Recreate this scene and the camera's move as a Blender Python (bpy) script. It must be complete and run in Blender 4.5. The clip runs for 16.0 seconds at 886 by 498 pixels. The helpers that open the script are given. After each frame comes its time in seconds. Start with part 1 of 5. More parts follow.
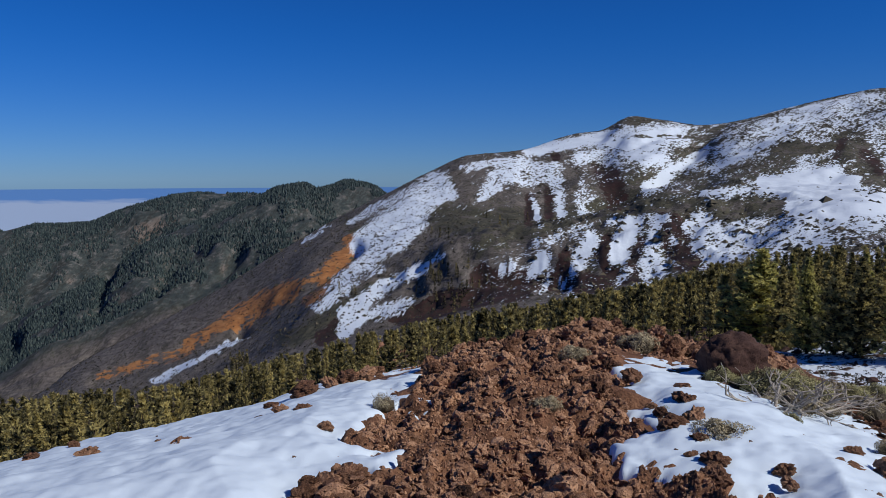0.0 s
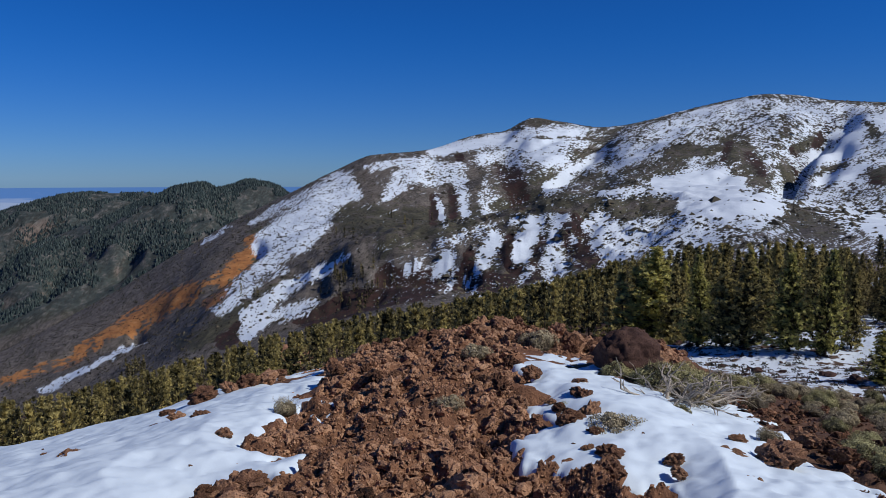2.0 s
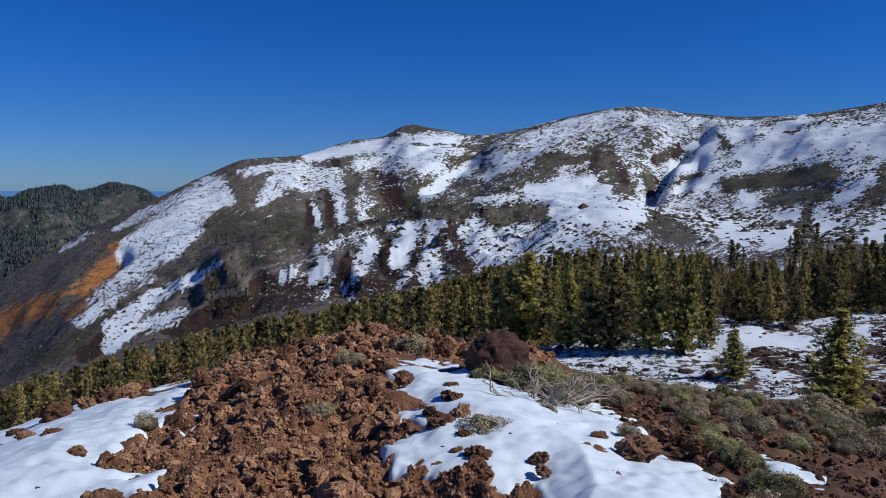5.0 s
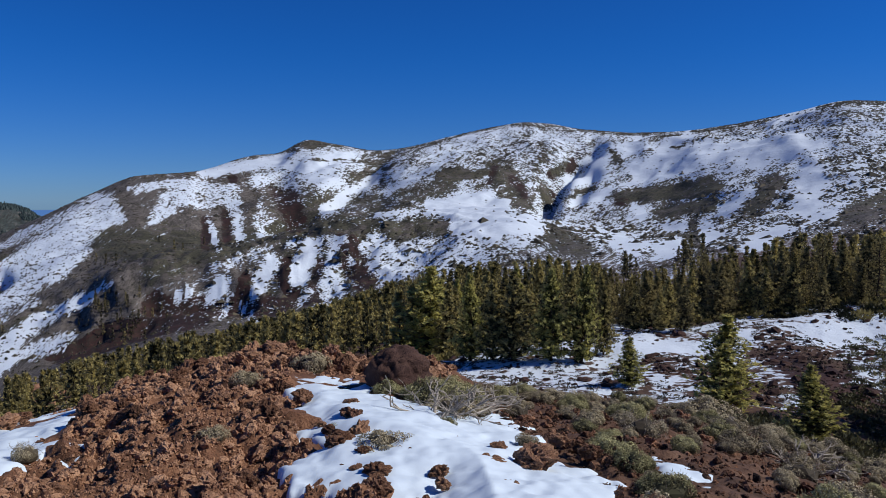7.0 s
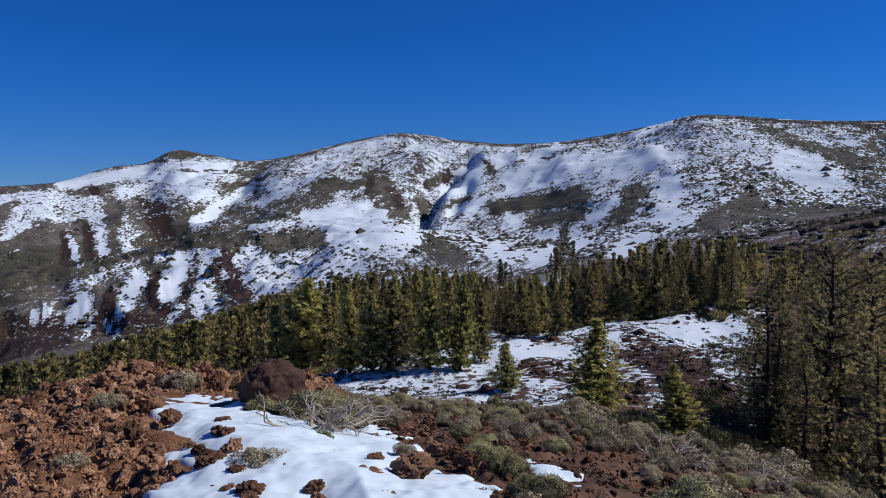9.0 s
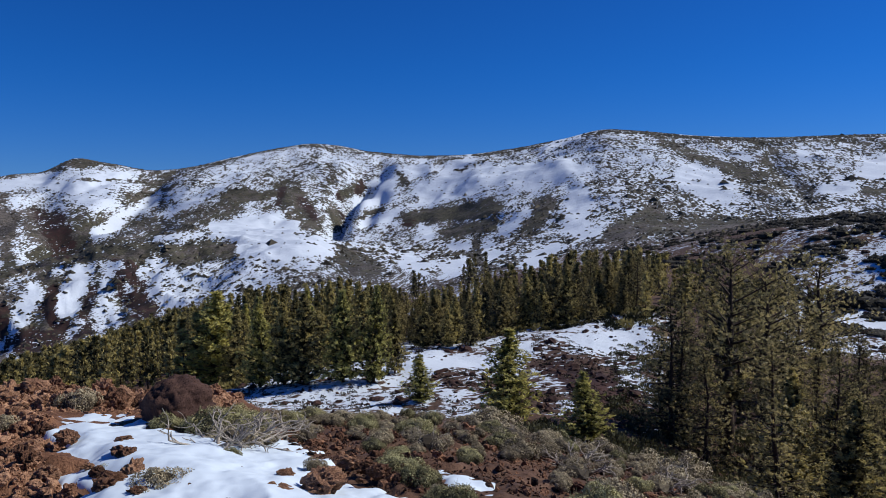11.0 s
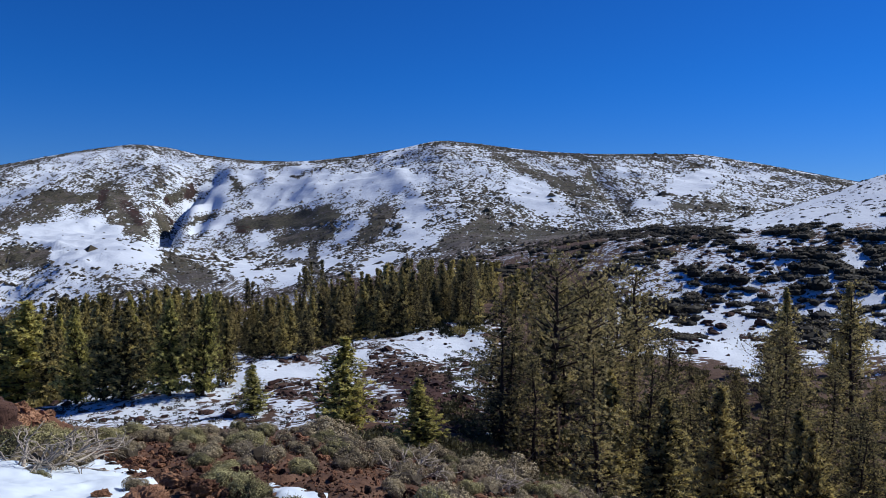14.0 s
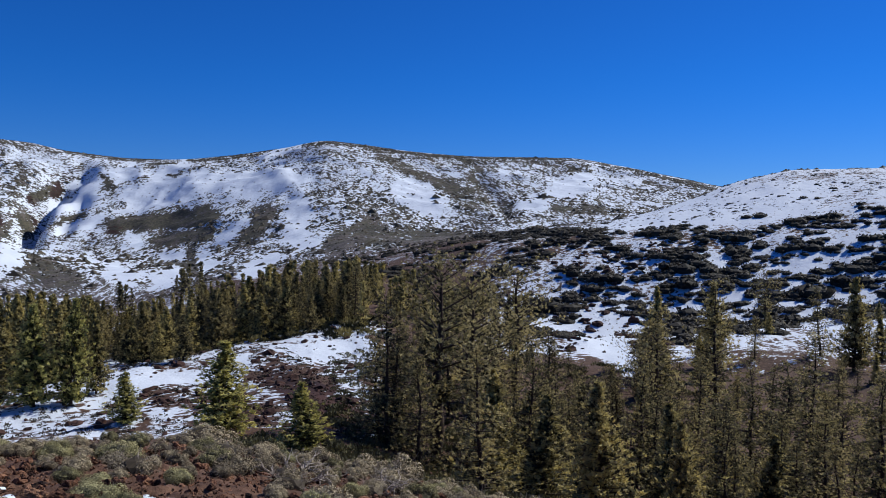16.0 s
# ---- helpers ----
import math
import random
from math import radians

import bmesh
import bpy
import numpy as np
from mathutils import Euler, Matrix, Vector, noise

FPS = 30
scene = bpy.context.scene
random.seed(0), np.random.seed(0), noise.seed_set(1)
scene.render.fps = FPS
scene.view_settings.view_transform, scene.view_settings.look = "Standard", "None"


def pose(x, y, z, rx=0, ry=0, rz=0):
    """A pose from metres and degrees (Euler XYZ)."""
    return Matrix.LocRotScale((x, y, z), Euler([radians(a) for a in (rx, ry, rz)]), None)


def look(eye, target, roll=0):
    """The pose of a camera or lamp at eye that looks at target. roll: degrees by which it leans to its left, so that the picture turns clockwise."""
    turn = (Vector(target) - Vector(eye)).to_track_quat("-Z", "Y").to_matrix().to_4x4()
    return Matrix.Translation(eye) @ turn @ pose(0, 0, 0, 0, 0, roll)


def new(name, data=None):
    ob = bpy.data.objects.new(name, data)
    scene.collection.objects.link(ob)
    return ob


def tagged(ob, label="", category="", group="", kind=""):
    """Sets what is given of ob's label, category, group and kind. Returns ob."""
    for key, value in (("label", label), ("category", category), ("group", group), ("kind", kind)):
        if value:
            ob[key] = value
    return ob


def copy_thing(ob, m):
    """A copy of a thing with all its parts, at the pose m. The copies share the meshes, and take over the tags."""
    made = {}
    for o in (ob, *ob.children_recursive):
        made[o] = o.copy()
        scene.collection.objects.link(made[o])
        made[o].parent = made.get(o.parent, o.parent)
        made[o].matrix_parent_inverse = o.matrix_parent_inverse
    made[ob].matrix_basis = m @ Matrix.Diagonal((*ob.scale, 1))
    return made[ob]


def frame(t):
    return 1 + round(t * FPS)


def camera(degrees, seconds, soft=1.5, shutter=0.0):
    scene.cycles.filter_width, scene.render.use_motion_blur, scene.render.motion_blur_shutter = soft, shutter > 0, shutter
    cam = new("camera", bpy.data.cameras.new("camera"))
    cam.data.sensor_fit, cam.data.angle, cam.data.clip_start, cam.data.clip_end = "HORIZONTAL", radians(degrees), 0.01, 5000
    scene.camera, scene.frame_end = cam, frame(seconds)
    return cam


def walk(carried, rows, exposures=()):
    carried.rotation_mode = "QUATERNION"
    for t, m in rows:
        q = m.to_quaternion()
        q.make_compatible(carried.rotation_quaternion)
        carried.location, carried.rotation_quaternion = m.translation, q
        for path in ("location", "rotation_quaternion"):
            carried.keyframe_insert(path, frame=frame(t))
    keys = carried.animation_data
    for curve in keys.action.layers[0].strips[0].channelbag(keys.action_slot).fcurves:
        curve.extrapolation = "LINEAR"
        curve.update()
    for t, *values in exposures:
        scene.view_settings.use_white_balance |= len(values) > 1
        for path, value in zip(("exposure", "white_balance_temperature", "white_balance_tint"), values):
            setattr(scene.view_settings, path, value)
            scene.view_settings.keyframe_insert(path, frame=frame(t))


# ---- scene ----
cam = camera(58.4, 16.0, soft=0.6)


def aim(x, y, z, bearing, pitch, lean):
    """The camera's pose: bearing clockwise from +y, pitch above the horizon, lean, in degrees."""
    return pose(x, y, z) @ pose(0, 0, 0, 0, 0, -bearing) @ pose(0, 0, 0, 90 + pitch) @ pose(0, 0, 0, 0, 0, lean)


# seconds, eye (the eye's first place is the origin), bearing, pitch, lean
PATH = [
    (0, 0.000, 0.000, 0.000, 0.00, -5.05, -0.20),
    (0.5, 0.008, -0.000, 0.004, 2.27, -5.01, -0.36),
    (1, 0.015, -0.001, 0.006, 3.27, -4.97, -0.50),
    (1.5, 0.020, -0.001, 0.006, 4.96, -5.04, -0.39),
    (2, 0.026, -0.001, 0.006, 6.88, -5.07, -0.02),
    (2.5, 0.032, -0.002, 0.006, 8.73, -4.98, 0.30),
    (3, 0.040, -0.003, 0.005, 9.38, -4.97, 0.34),
    (3.5, 0.049, -0.003, 0.003, 11.25, -4.94, 0.45),
    (6, 0.096, -0.007, -0.001, 18.90, -4.14, 0.23),
    (6.5, 0.105, -0.008, -0.003, 20.99, -3.80, 0.08),
    (7, 0.114, -0.008, -0.006, 22.87, -3.49, -0.07),
    (7.5, 0.123, -0.009, -0.009, 25.13, -3.35, -0.19),
    (8, 0.131, -0.009, -0.011, 27.06, -3.13, -0.54),
    (8.5, 0.139, -0.009, -0.013, 29.43, -2.97, -0.66),
    (9, 0.145, -0.009, -0.013, 31.70, -2.78, -0.56),
    (11.5, 0.167, -0.007, -0.016, 39.91, -1.84, -0.22),
    (12, 0.171, -0.007, -0.017, 42.11, -1.65, 0.14),
    (12.5, 0.174, -0.007, -0.018, 43.52, -1.52, 0.18),
    (13, 0.177, -0.007, -0.020, 44.94, -1.51, 0.20),
    (13.5, 0.179, -0.008, -0.021, 47.07, -1.50, 0.33),
    (14, 0.182, -0.008, -0.023, 49.71, -1.44, 0.32),
    (14.5, 0.184, -0.008, -0.024, 51.40, -1.37, 0.22),
    (15, 0.186, -0.008, -0.025, 53.01, -1.34, 0.21),
    (15.5, 0.189, -0.009, -0.025, 55.11, -1.33, 0.35),
    (16, 0.191, -0.008, -0.025, 58.02, -1.30, 0.43),
]
walk(cam, [(row[0], aim(*row[1:])) for row in PATH], exposures=[(0.0, -0.15), (7.0, 0.0), (12.5, 0.12), (16.0, 0.24)])

# ---- light ----
SUN_BEARING, SUN_RISE = 116.0, 41.0
world = bpy.data.worlds.new("sky")
scene.world = world
world.use_nodes = True
wn, wl = world.node_tree.nodes, world.node_tree.links
sky = wn.new("ShaderNodeTexSky")
sky.sky_type, sky.sun_disc = "NISHITA", False
sky.sun_elevation, sky.sun_rotation = radians(SUN_RISE), radians(SUN_BEARING)
sky.altitude, sky.air_density, sky.dust_density, sky.ozone_density = 2300, 1.0, 0.35, 3.0
tint = wn.new("ShaderNodeHueSaturation")
tint.inputs["Saturation"].default_value = 1.15
clear = wn.new("ShaderNodeMix")
clear.data_type, clear.blend_type = "RGBA", "MULTIPLY"
clear.inputs[0].default_value = 1.0
wl.new(sky.outputs[0], tint.inputs["Color"])
wl.new(tint.outputs[0], clear.inputs[6])
# paler air close to the horizon
place = wn.new("ShaderNodeSeparateXYZ")
wl.new(wn.new("ShaderNodeTexCoord").outputs["Generated"], place.inputs[0])
haze = wn.new("ShaderNodeMapRange")
haze.interpolation_type = "SMOOTHSTEP"
haze.inputs["From Min"].default_value, haze.inputs["From Max"].default_value = -0.02, 0.20
wl.new(place.outputs["Z"], haze.inputs["Value"])
air = wn.new("ShaderNodeMix")
air.data_type = "RGBA"
air.inputs[6].default_value, air.inputs[7].default_value = (0.42, 0.70, 1.34, 1), (0.15, 0.73, 1.55, 1)
wl.new(haze.outputs["Result"], air.inputs[0])
wl.new(air.outputs[2], clear.inputs[7])
wl.new(clear.outputs[2], wn["Background"].inputs["Color"])
wn["Background"].inputs["Strength"].default_value = 0.055

sun = new("sun", bpy.data.lights.new("sun", "SUN"))
sun.data.energy, sun.data.angle, sun.data.color = 3.8, radians(0.53), (1.0, 0.985, 0.94)
sb, sr = radians(SUN_BEARING), radians(SUN_RISE)
sun.matrix_world = look((0, 0, 0), (-math.sin(sb) * math.cos(sr), -math.cos(sb) * math.cos(sr), -math.sin(sr)))


# ---- noise and curves ----
def lattice(ix, iy, seed):
    h = (ix * 374761393 + iy * 668265263 + seed * 1442695041) & 0xFFFFFFFF
    h = ((h ^ (h >> 13)) * 1274126177) & 0xFFFFFFFF
    h = ((h ^ (h >> 16)) * 2246822519) & 0xFFFFFFFF
    return ((h ^ (h >> 15)) & 0xFFFFFF) / float(0x1000000)


def vnoise(x, y, seed=0):
    """Smooth value noise, 0 to 1."""
    x, y = np.asarray(x, float), np.asarray(y, float)
    ix, iy = np.floor(x).astype(np.int64), np.floor(y).astype(np.int64)
    fx, fy = x - ix, y - iy
    fx, fy = fx * fx * fx * (fx * (fx * 6 - 15) + 10), fy * fy * fy * (fy * (fy * 6 - 15) + 10)
    a, b = lattice(ix, iy, seed), lattice(ix + 1, iy, seed)
    c, d = lattice(ix, iy + 1, seed), lattice(ix + 1, iy + 1, seed)
    return (a * (1 - fx) + b * fx) * (1 - fy) + (c * (1 - fx) + d * fx) * fy


def fbm(x, y, octaves=4, seed=0, gain=0.5):
    total, amp, norm = 0.0, 1.0, 0.0
    for k in range(octaves):
        total = total + amp * vnoise(x * 2 ** k + 17.3 * k, y * 2 ** k - 9.1 * k, seed + k)
        norm, amp = norm + amp, amp * gain
    return total / norm


def ridged(x, y, octaves=4, seed=0):
    total, amp, norm = 0.0, 1.0, 0.0
    for k in range(octaves):
        total = total + amp * (1 - np.abs(2 * vnoise(x * 2 ** k + 5.7 * k, y * 2 ** k + 3.3 * k, seed + k) - 1))
        norm, amp = norm + amp, amp * 0.5
    return total / norm


def step(a, b, x):
    t = np.clip((x - a) / (b - a), 0, 1)
    return t * t * (3 - 2 * t)


def pchip(xk, yk, x):
    """Monotone cubic through the knots."""
    xk, yk = np.asarray(xk, float), np.asarray(yk, float)
    h, d = np.diff(xk), np.diff(yk) / np.diff(xk)
    m = np.empty_like(yk)
    m[0], m[-1] = d[0], d[-1]
    w1, w2 = 2 * h[1:] + h[:-1], h[1:] + 2 * h[:-1]
    same = d[1:] * d[:-1] > 0
    safe0, safe1 = np.where(same, d[:-1], 1.0), np.where(same, d[1:], 1.0)
    m[1:-1] = np.where(same, (w1 + w2) / (w1 / safe0 + w2 / safe1), 0.0)
    i = np.clip(np.searchsorted(xk, x) - 1, 0, len(xk) - 2)
    t = np.clip((x - xk[i]) / h[i], 0, 1)
    t2, t3 = t * t, t * t * t
    return (2 * t3 - 3 * t2 + 1) * yk[i] + (t3 - 2 * t2 + t) * h[i] * m[i] + (3 * t2 - 2 * t3) * yk[i + 1] + (t3 - t2) * h[i] * m[i + 1]


# ---- the lie of the land: lines across the slopes, each a few stations of bearing, distance, height against the eye ----
KNOLL = [(-36, 8.0, -2.75), (-25, 8.5, -2.72), (-14, 10.0, -2.9), (-5, 12.0, -3.0), (3, 10.5, -2.3), (10, 11.0, -2.15), (18, 9.6, -2.1),
         (22, 9.6, -2.12), (27, 9.8, -2.42), (36, 10.0, -2.55), (44, 9.0, -2.55), (50, 8.0, -2.5), (58, 6.8, -2.45), (70, 5.6, -2.3), (95, 5.5, -2.3)]
SHOULDER = [(-36, 25, -9.8), (-15, 26, -9.3), (0, 27, -8.3), (15, 27, -7.6), (30, 27, -7.4), (50, 26, -8.0), (70, 25, -9.0), (95, 25, -9.5)]
SHELF = [(-36, 60, -23), (-15, 60, -21), (0, 60, -18), (15, 58, -15), (24, 55, -13.0), (36, 52, -12.1), (48, 52, -12.0), (58, 50, -14), (75, 50, -15), (95, 50, -15)]
TERRACE = [(-36, 130, -40), (-15, 130, -37), (0, 130, -31), (12, 120, -24), (22, 105, -19), (34, 95, -16), (43, 92, -14.4), (52, 92, -13.6), (60, 95, -15), (75, 95, -16.5), (95, 95, -15)]
WOOD = [(-36, 260, -74), (-25, 260, -71), (-15, 270, -70), (-5, 310, -68), (5, 360, -66), (15, 330, -49), (22, 230, -28), (30, 190, -22), (36, 180, -20), (44, 180, -16),
        (52, 180, -14), (60, 150, -19), (70, 150, -19), (80, 150, -17), (95, 150, -10)]
FOOT = [(-36, 520, -170), (-25, 520, -150), (-15, 540, -128), (-8, 560, -113), (-2, 570, -99), (4, 560, -85), (9, 550, -79), (14, 540, -69), (19, 520, -57), (27, 430, -40), (36, 380, -33),
        (44, 330, -18), (52, 300, -12), (60, 260, -4), (70, 240, 1), (78, 240, 5), (95, 240, 12)]
BENCH = [(-36, 640, -190), (-25, 640, -175), (-15, 640, -150), (-9, 640, -109), (-2.6, 680, -83), (1.5, 690, -53), (9, 720, -40), (16, 750, -22.5), (21, 800, -13), (27, 800, -13), (31, 780, -24),
         (38, 640, -32), (44, 520, -24), (52, 460, -10), (58, 430, -5), (65, 400, 1.5), (72, 380, 8), (76, 370, 16), (79, 360, 22.5), (82, 350, 25), (86, 350, 25), (95, 350, 23)]
HOLLOW = [(-36, 760, -215), (-25, 760, -195), (-15, 800, -155), (-9, 820, -96), (-2.6, 850, -66), (2, 880, -48), (9, 900, -47), (16, 900, -30), (21, 930, -6), (27, 930, -14), (31, 900, -24),
          (38, 760, -30), (44, 640, -20), (52, 600, -6), (60, 600, -4), (68, 600, 0), (74, 600, 4), (80, 560, 10), (95, 560, 10)]
CREST = [(-36, 900, -262), (-27, 920, -219), (-25.4, 940, -205), (-21, 1000, -182), (-16.2, 1080, -149), (-12.3, 1150, -110), (-7.5, 1260, -60), (-3.8, 1350, -21.5), (-1, 1400, 12), (1.9, 1440, 42.5), (5.1, 1480, 50.5),
         (6.3, 1600, 61), (9.5, 1760, 97), (11.1, 1800, 104.5), (13.4, 1850, 139), (15.3, 1850, 129), (17.9, 1950, 122.5), (20, 1950, 129), (23.5, 1900, 153), (26.8, 1850, 171), (28.6, 1850, 180), (30.5, 1850, 176),
         (32.6, 1850, 162.5), (36, 1850, 153)]
CREST_EAST = [(39.3, 1800, 149), (42.9, 1700, 152), (46.4, 1600, 160), (49.7, 1550, 172), (51.9, 1550, 167), (55.5, 1550, 155), (60, 1550, 146), (67, 1550, 142), (70.6, 1550, 126), (74.5, 1550, 103), (78.5, 1550, 81), (95, 1550, 60)]
BEHIND = [(-36, 1300, -430), (-20, 1450, -370), (-10, 1650, -240), (-4, 1800, -130), (4, 2000, -40), (14, 2350, 60), (30, 2350, 90), (50, 2100, 80), (70, 2100, 50), (95, 2100, 0)]
WOODED = [(-36, 2350, -509), (-29.5, 2350, -406), (-27.6, 2350, -346), (-23.5, 2350, -272), (-20.5, 2350, -183), (-17.6, 2400, -141), (-13.2, 2450, -54), (-11.4, 2450, -23), (-9.8, 2500, -13), (-8.2, 2550, -23), (-6.9, 2600, -6),
          (-5, 2600, -23), (-3.8, 2600, -59), (2, 2600, -129), (20, 2700, -109), (95, 2700, -159)]
GAP = [(-36, 2750, -520), (-27, 2750, -420), (-20, 2800, -270), (-13, 2850, -160), (-6, 3000, -160), (20, 3000, -200), (95, 3000, -250)]
FARTHEST = [(-36, 3250, -209), (-29.2, 3250, -180), (-27.3, 3250, -163), (-24.3, 3250, -158), (-22.2, 3250, -117), (-20.1, 3250, -76), (-17.5, 3250, -55), (-13.4, 3250, -58), (-10, 3250, -89), (0, 3300, -169), (95, 3300, -269)]
LINES = [KNOLL, SHOULDER, SHELF, TERRACE, WOOD, FOOT, BENCH, HOLLOW, CREST + CREST_EAST, BEHIND, WOODED, GAP, FARTHEST]

# ravines and spurs across the slopes: bearing, rise, bearing, rise, half width, metres
RAVINES = [(30.2, -0.41, 30.6, 0.93, 0.7, -34), (30.6, 0.93, 31.0, 2.02, 0.7, -34), (31.0, 2.02, 32.2, 2.90, 0.75, -32), (32.2, 2.90, 33.6, 3.68, 0.75, -24), (10.6, -1.44, 15.4, 0.44, 0.65, -22), (15.4, 0.44, 19.5, 3.55, 0.65, -20), (19.1, 2.66, 26.8, 1.24, 1.06, 12), (40.8, 2.12, 46.5, 3.89, 1.22, 4), (60.5, 3.64, 62.5, 1.47, 0.57, -6)]
RAVINES_MORE = [(45.5, 4.33, 48.0, 2.74, 0.57, 4), (33.5, 1.78, 32.4, 0.22, 0.57, -14), (37.2, 3.01, 40.7, 4.26, 0.82, 10), (-24.1, -13.12, -14.4, -10.02, 0.45, -12), (-14.4, -10.02, -6.3, -4.75, 0.45, -14), (11.1, 0.64, 12.7, -1.15, 0.98, -8), (2.7, -6.64, 8.8, -7.40, 0.65, -10), (5.9, -1.35, 6.4, -3.37, 0.41, -2), (7.5, -0.94, 7.6, -2.76, 0.33, -2)]
BENCH_FACE = [(6.0, -3.37, 4.8, -8.06, 0.37, -9), (7.4, -4.18, 6.6, -8.04, 0.33, 7), (8.8, -3.77, 8.2, -8.01, 0.37, -10), (10.0, -4.16, 9.4, -7.79, 0.33, 7), (11.2, -3.95, 10.8, -7.56, 0.37, -11), (12.1, -3.74, 12.0, -7.34, 0.33, 4), (13.1, -3.53, 13.0, -7.31, 0.37, -10), (15.0, -3.31, 15.9, -6.84, 0.37, -9), (16.2, -3.10, 17.2, -6.40, 0.37, 9), (17.9, -3.08, 18.8, -5.96, 0.41, -8), (2.3, -5.01, 0.6, -9.09, 0.41, 4), (3.5, -5.42, 2.3, -8.68, 0.33, -9)]
FAR_CLIFFS = [(-22.9, -6.04, -23.9, -8.98, 0.41, -60), (-19.1, -5.75, -20.4, -8.46, 0.57, -70), (-14.6, -4.80, -16.2, -7.30, 0.57, -70), (-28.6, -10.05, -29.7, -12.76, 0.57, -60), (-17.6, -3.54, -21.0, -5.75, 0.73, 30), (-12.6, -2.45, -15.4, -4.38, 0.65, 30), (-26.3, -8.81, -27.7, -11.57, 0.57, -40), (-9.0, -0.48, -11.5, -3.27, 0.57, -25), (-21.4, -6.88, -22.9, -10.55, 0.49, 25)]


def carved(b, e, rows):
    out = np.zeros_like(b)
    for b0, e0, b1, e1, w, s in rows:
        ux, uy = b1 - b0, e1 - e0
        t = np.clip(((b - b0) * ux + (e - e0) * uy) / (ux * ux + uy * uy), 0, 1)
        out += s * np.exp(-(np.hypot(b - b0 - t * ux, e - e0 - t * uy) / w) ** 2)
    return out



def bumps(b, r, x, y):
    """Relief finer than the lines: lava lumps near by, gullies and ledges on the slopes."""
    near = step(14, 6, r) * step(1.8, 3.2, r) * (1 - 0.6 * step(23, 29, b)) * ((fbm(x * 1.1, y * 1.1, 3, 3) - 0.5) * 0.30 + (ridged(x * 2.2, y * 2.2, 4, 8) - 0.6) * 0.30 + (ridged(x * 6.0, y * 6.0, 4, 9) - 0.6) * 0.20)
    mid = step(14, 40, r) * step(420, 200, r) * (fbm(x / 14, y / 14, 4, 11) - 0.5) * 3.2
    far = step(330, 650, r)
    wx, wy = (fbm(x / 210, y / 210, 3, 5) - 0.5) * 150, (fbm(x / 210, y / 210, 3, 6) - 0.5) * 150
    gully = (ridged((x * 0.8 - y * 0.6 + wx) / 190, (x * 0.6 + y * 0.8 + wy) / 420, 4, 21) - 0.62) * 26
    lumps = (fbm(x / 70, y / 70, 5, 31) - 0.5) * 20
    crag = step(520, 580, r) * step(860, 760, r) * step(-8, 0, b) * step(30, 20, b) * (ridged(x / 24 + y / 70, y / 46 - x / 70, 4, 27) - 0.62) * 15
    wild = step(1850, 2000, r) * (ridged(x / 230 + wx / 260, y / 230 + wy / 260, 5, 33) - 0.62) * 80
    fine = far * step(2000, 1900, r) * ((ridged(x / 46 + wx / 90, y / 70, 3, 37) - 0.6) * 4 + (fbm(x / 17, y / 22, 2, 39) - 0.5) * 1.6)
    return near + mid + wild + crag + fine + far * (gully + lumps) * np.clip(r / 1500, 0.25, 1.8)


# ---- snow beds on the knoll: outlines over bearing and rise ----
def inside_depth(px, py, poly):
    """Signed distance to a closed outline, positive inside."""
    d = np.full(px.shape, 1e9)
    odd = np.zeros(px.shape, bool)
    n = len(poly)
    for i in range(n):
        (x0, y0), (x1, y1) = poly[i], poly[(i + 1) % n]
        ux, uy = x1 - x0, y1 - y0
        t = np.clip(((px - x0) * ux + (py - y0) * uy) / (ux * ux + uy * uy), 0, 1)
        d = np.minimum(d, np.hypot(px - x0 - t * ux, py - y0 - t * uy))
        cross = ((y0 > py) != (y1 > py)) & (px < (x1 - x0) * (py - y0) / np.where(y1 == y0, 1e-9, y1 - y0) + x0)
        odd ^= cross
    return np.where(odd, d, -d)


WEST_BED = [(-60, -30), (-13, -26), (-11.4, -22.0), (-8.6, -21.2), (-6.7, -20.6), (-5.2, -21.6), (-3.7, -21.4), (-3.9, -20.5), (-2.4, -19.6), (-2.7, -18.8), (-4.2, -18.7), (-5.2, -18.9), (-7.0, -18.7), (-6.8, -18.0), (-5.2, -17.2), (-3.9, -15.9), (-0.7, -15.9), (-2.1, -15.2), (-1.3, -14.5), (-1.6, -13.2), (-4.6, -13.8), (-9, -14.2), (-20, -15.5), (-60, -16.5)]
EAST_BED = [(11.6, -12.0), (13.5, -12.1), (16.2, -12.4), (20.0, -12.8), (22.2, -13.5), (25.0, -14.5), (28, -15.6), (30.8, -16.6), (30.5, -17.7), (33.0, -17.7), (35.0, -18.5), (36.8, -19.6), (37.5, -22), (36, -28), (24, -26), (23.5, -20.9),
            (19.0, -20.8), (17.2, -20.2), (13.2, -19.2), (12.2, -18.2), (14.6, -17.2), (14.2, -16.2), (12.8, -15.6), (11.4, -14.9), (13.2, -14.0), (12.6, -13.0)]
LOW_BED = [(37.4, -17.1), (38.8, -17.1), (41.5, -18.2), (44, -18.8), (47, -19.2), (50, -20.2), (49, -20.6), (45.5, -19.9), (42, -19.1), (39.5, -18.2)]


def on_snow(b, e):
    b, e = np.asarray(b, float), np.asarray(e, float)
    return np.maximum(np.maximum(inside_depth(b, e, WEST_BED), inside_depth(b, e, EAST_BED)), inside_depth(b, e, LOW_BED))


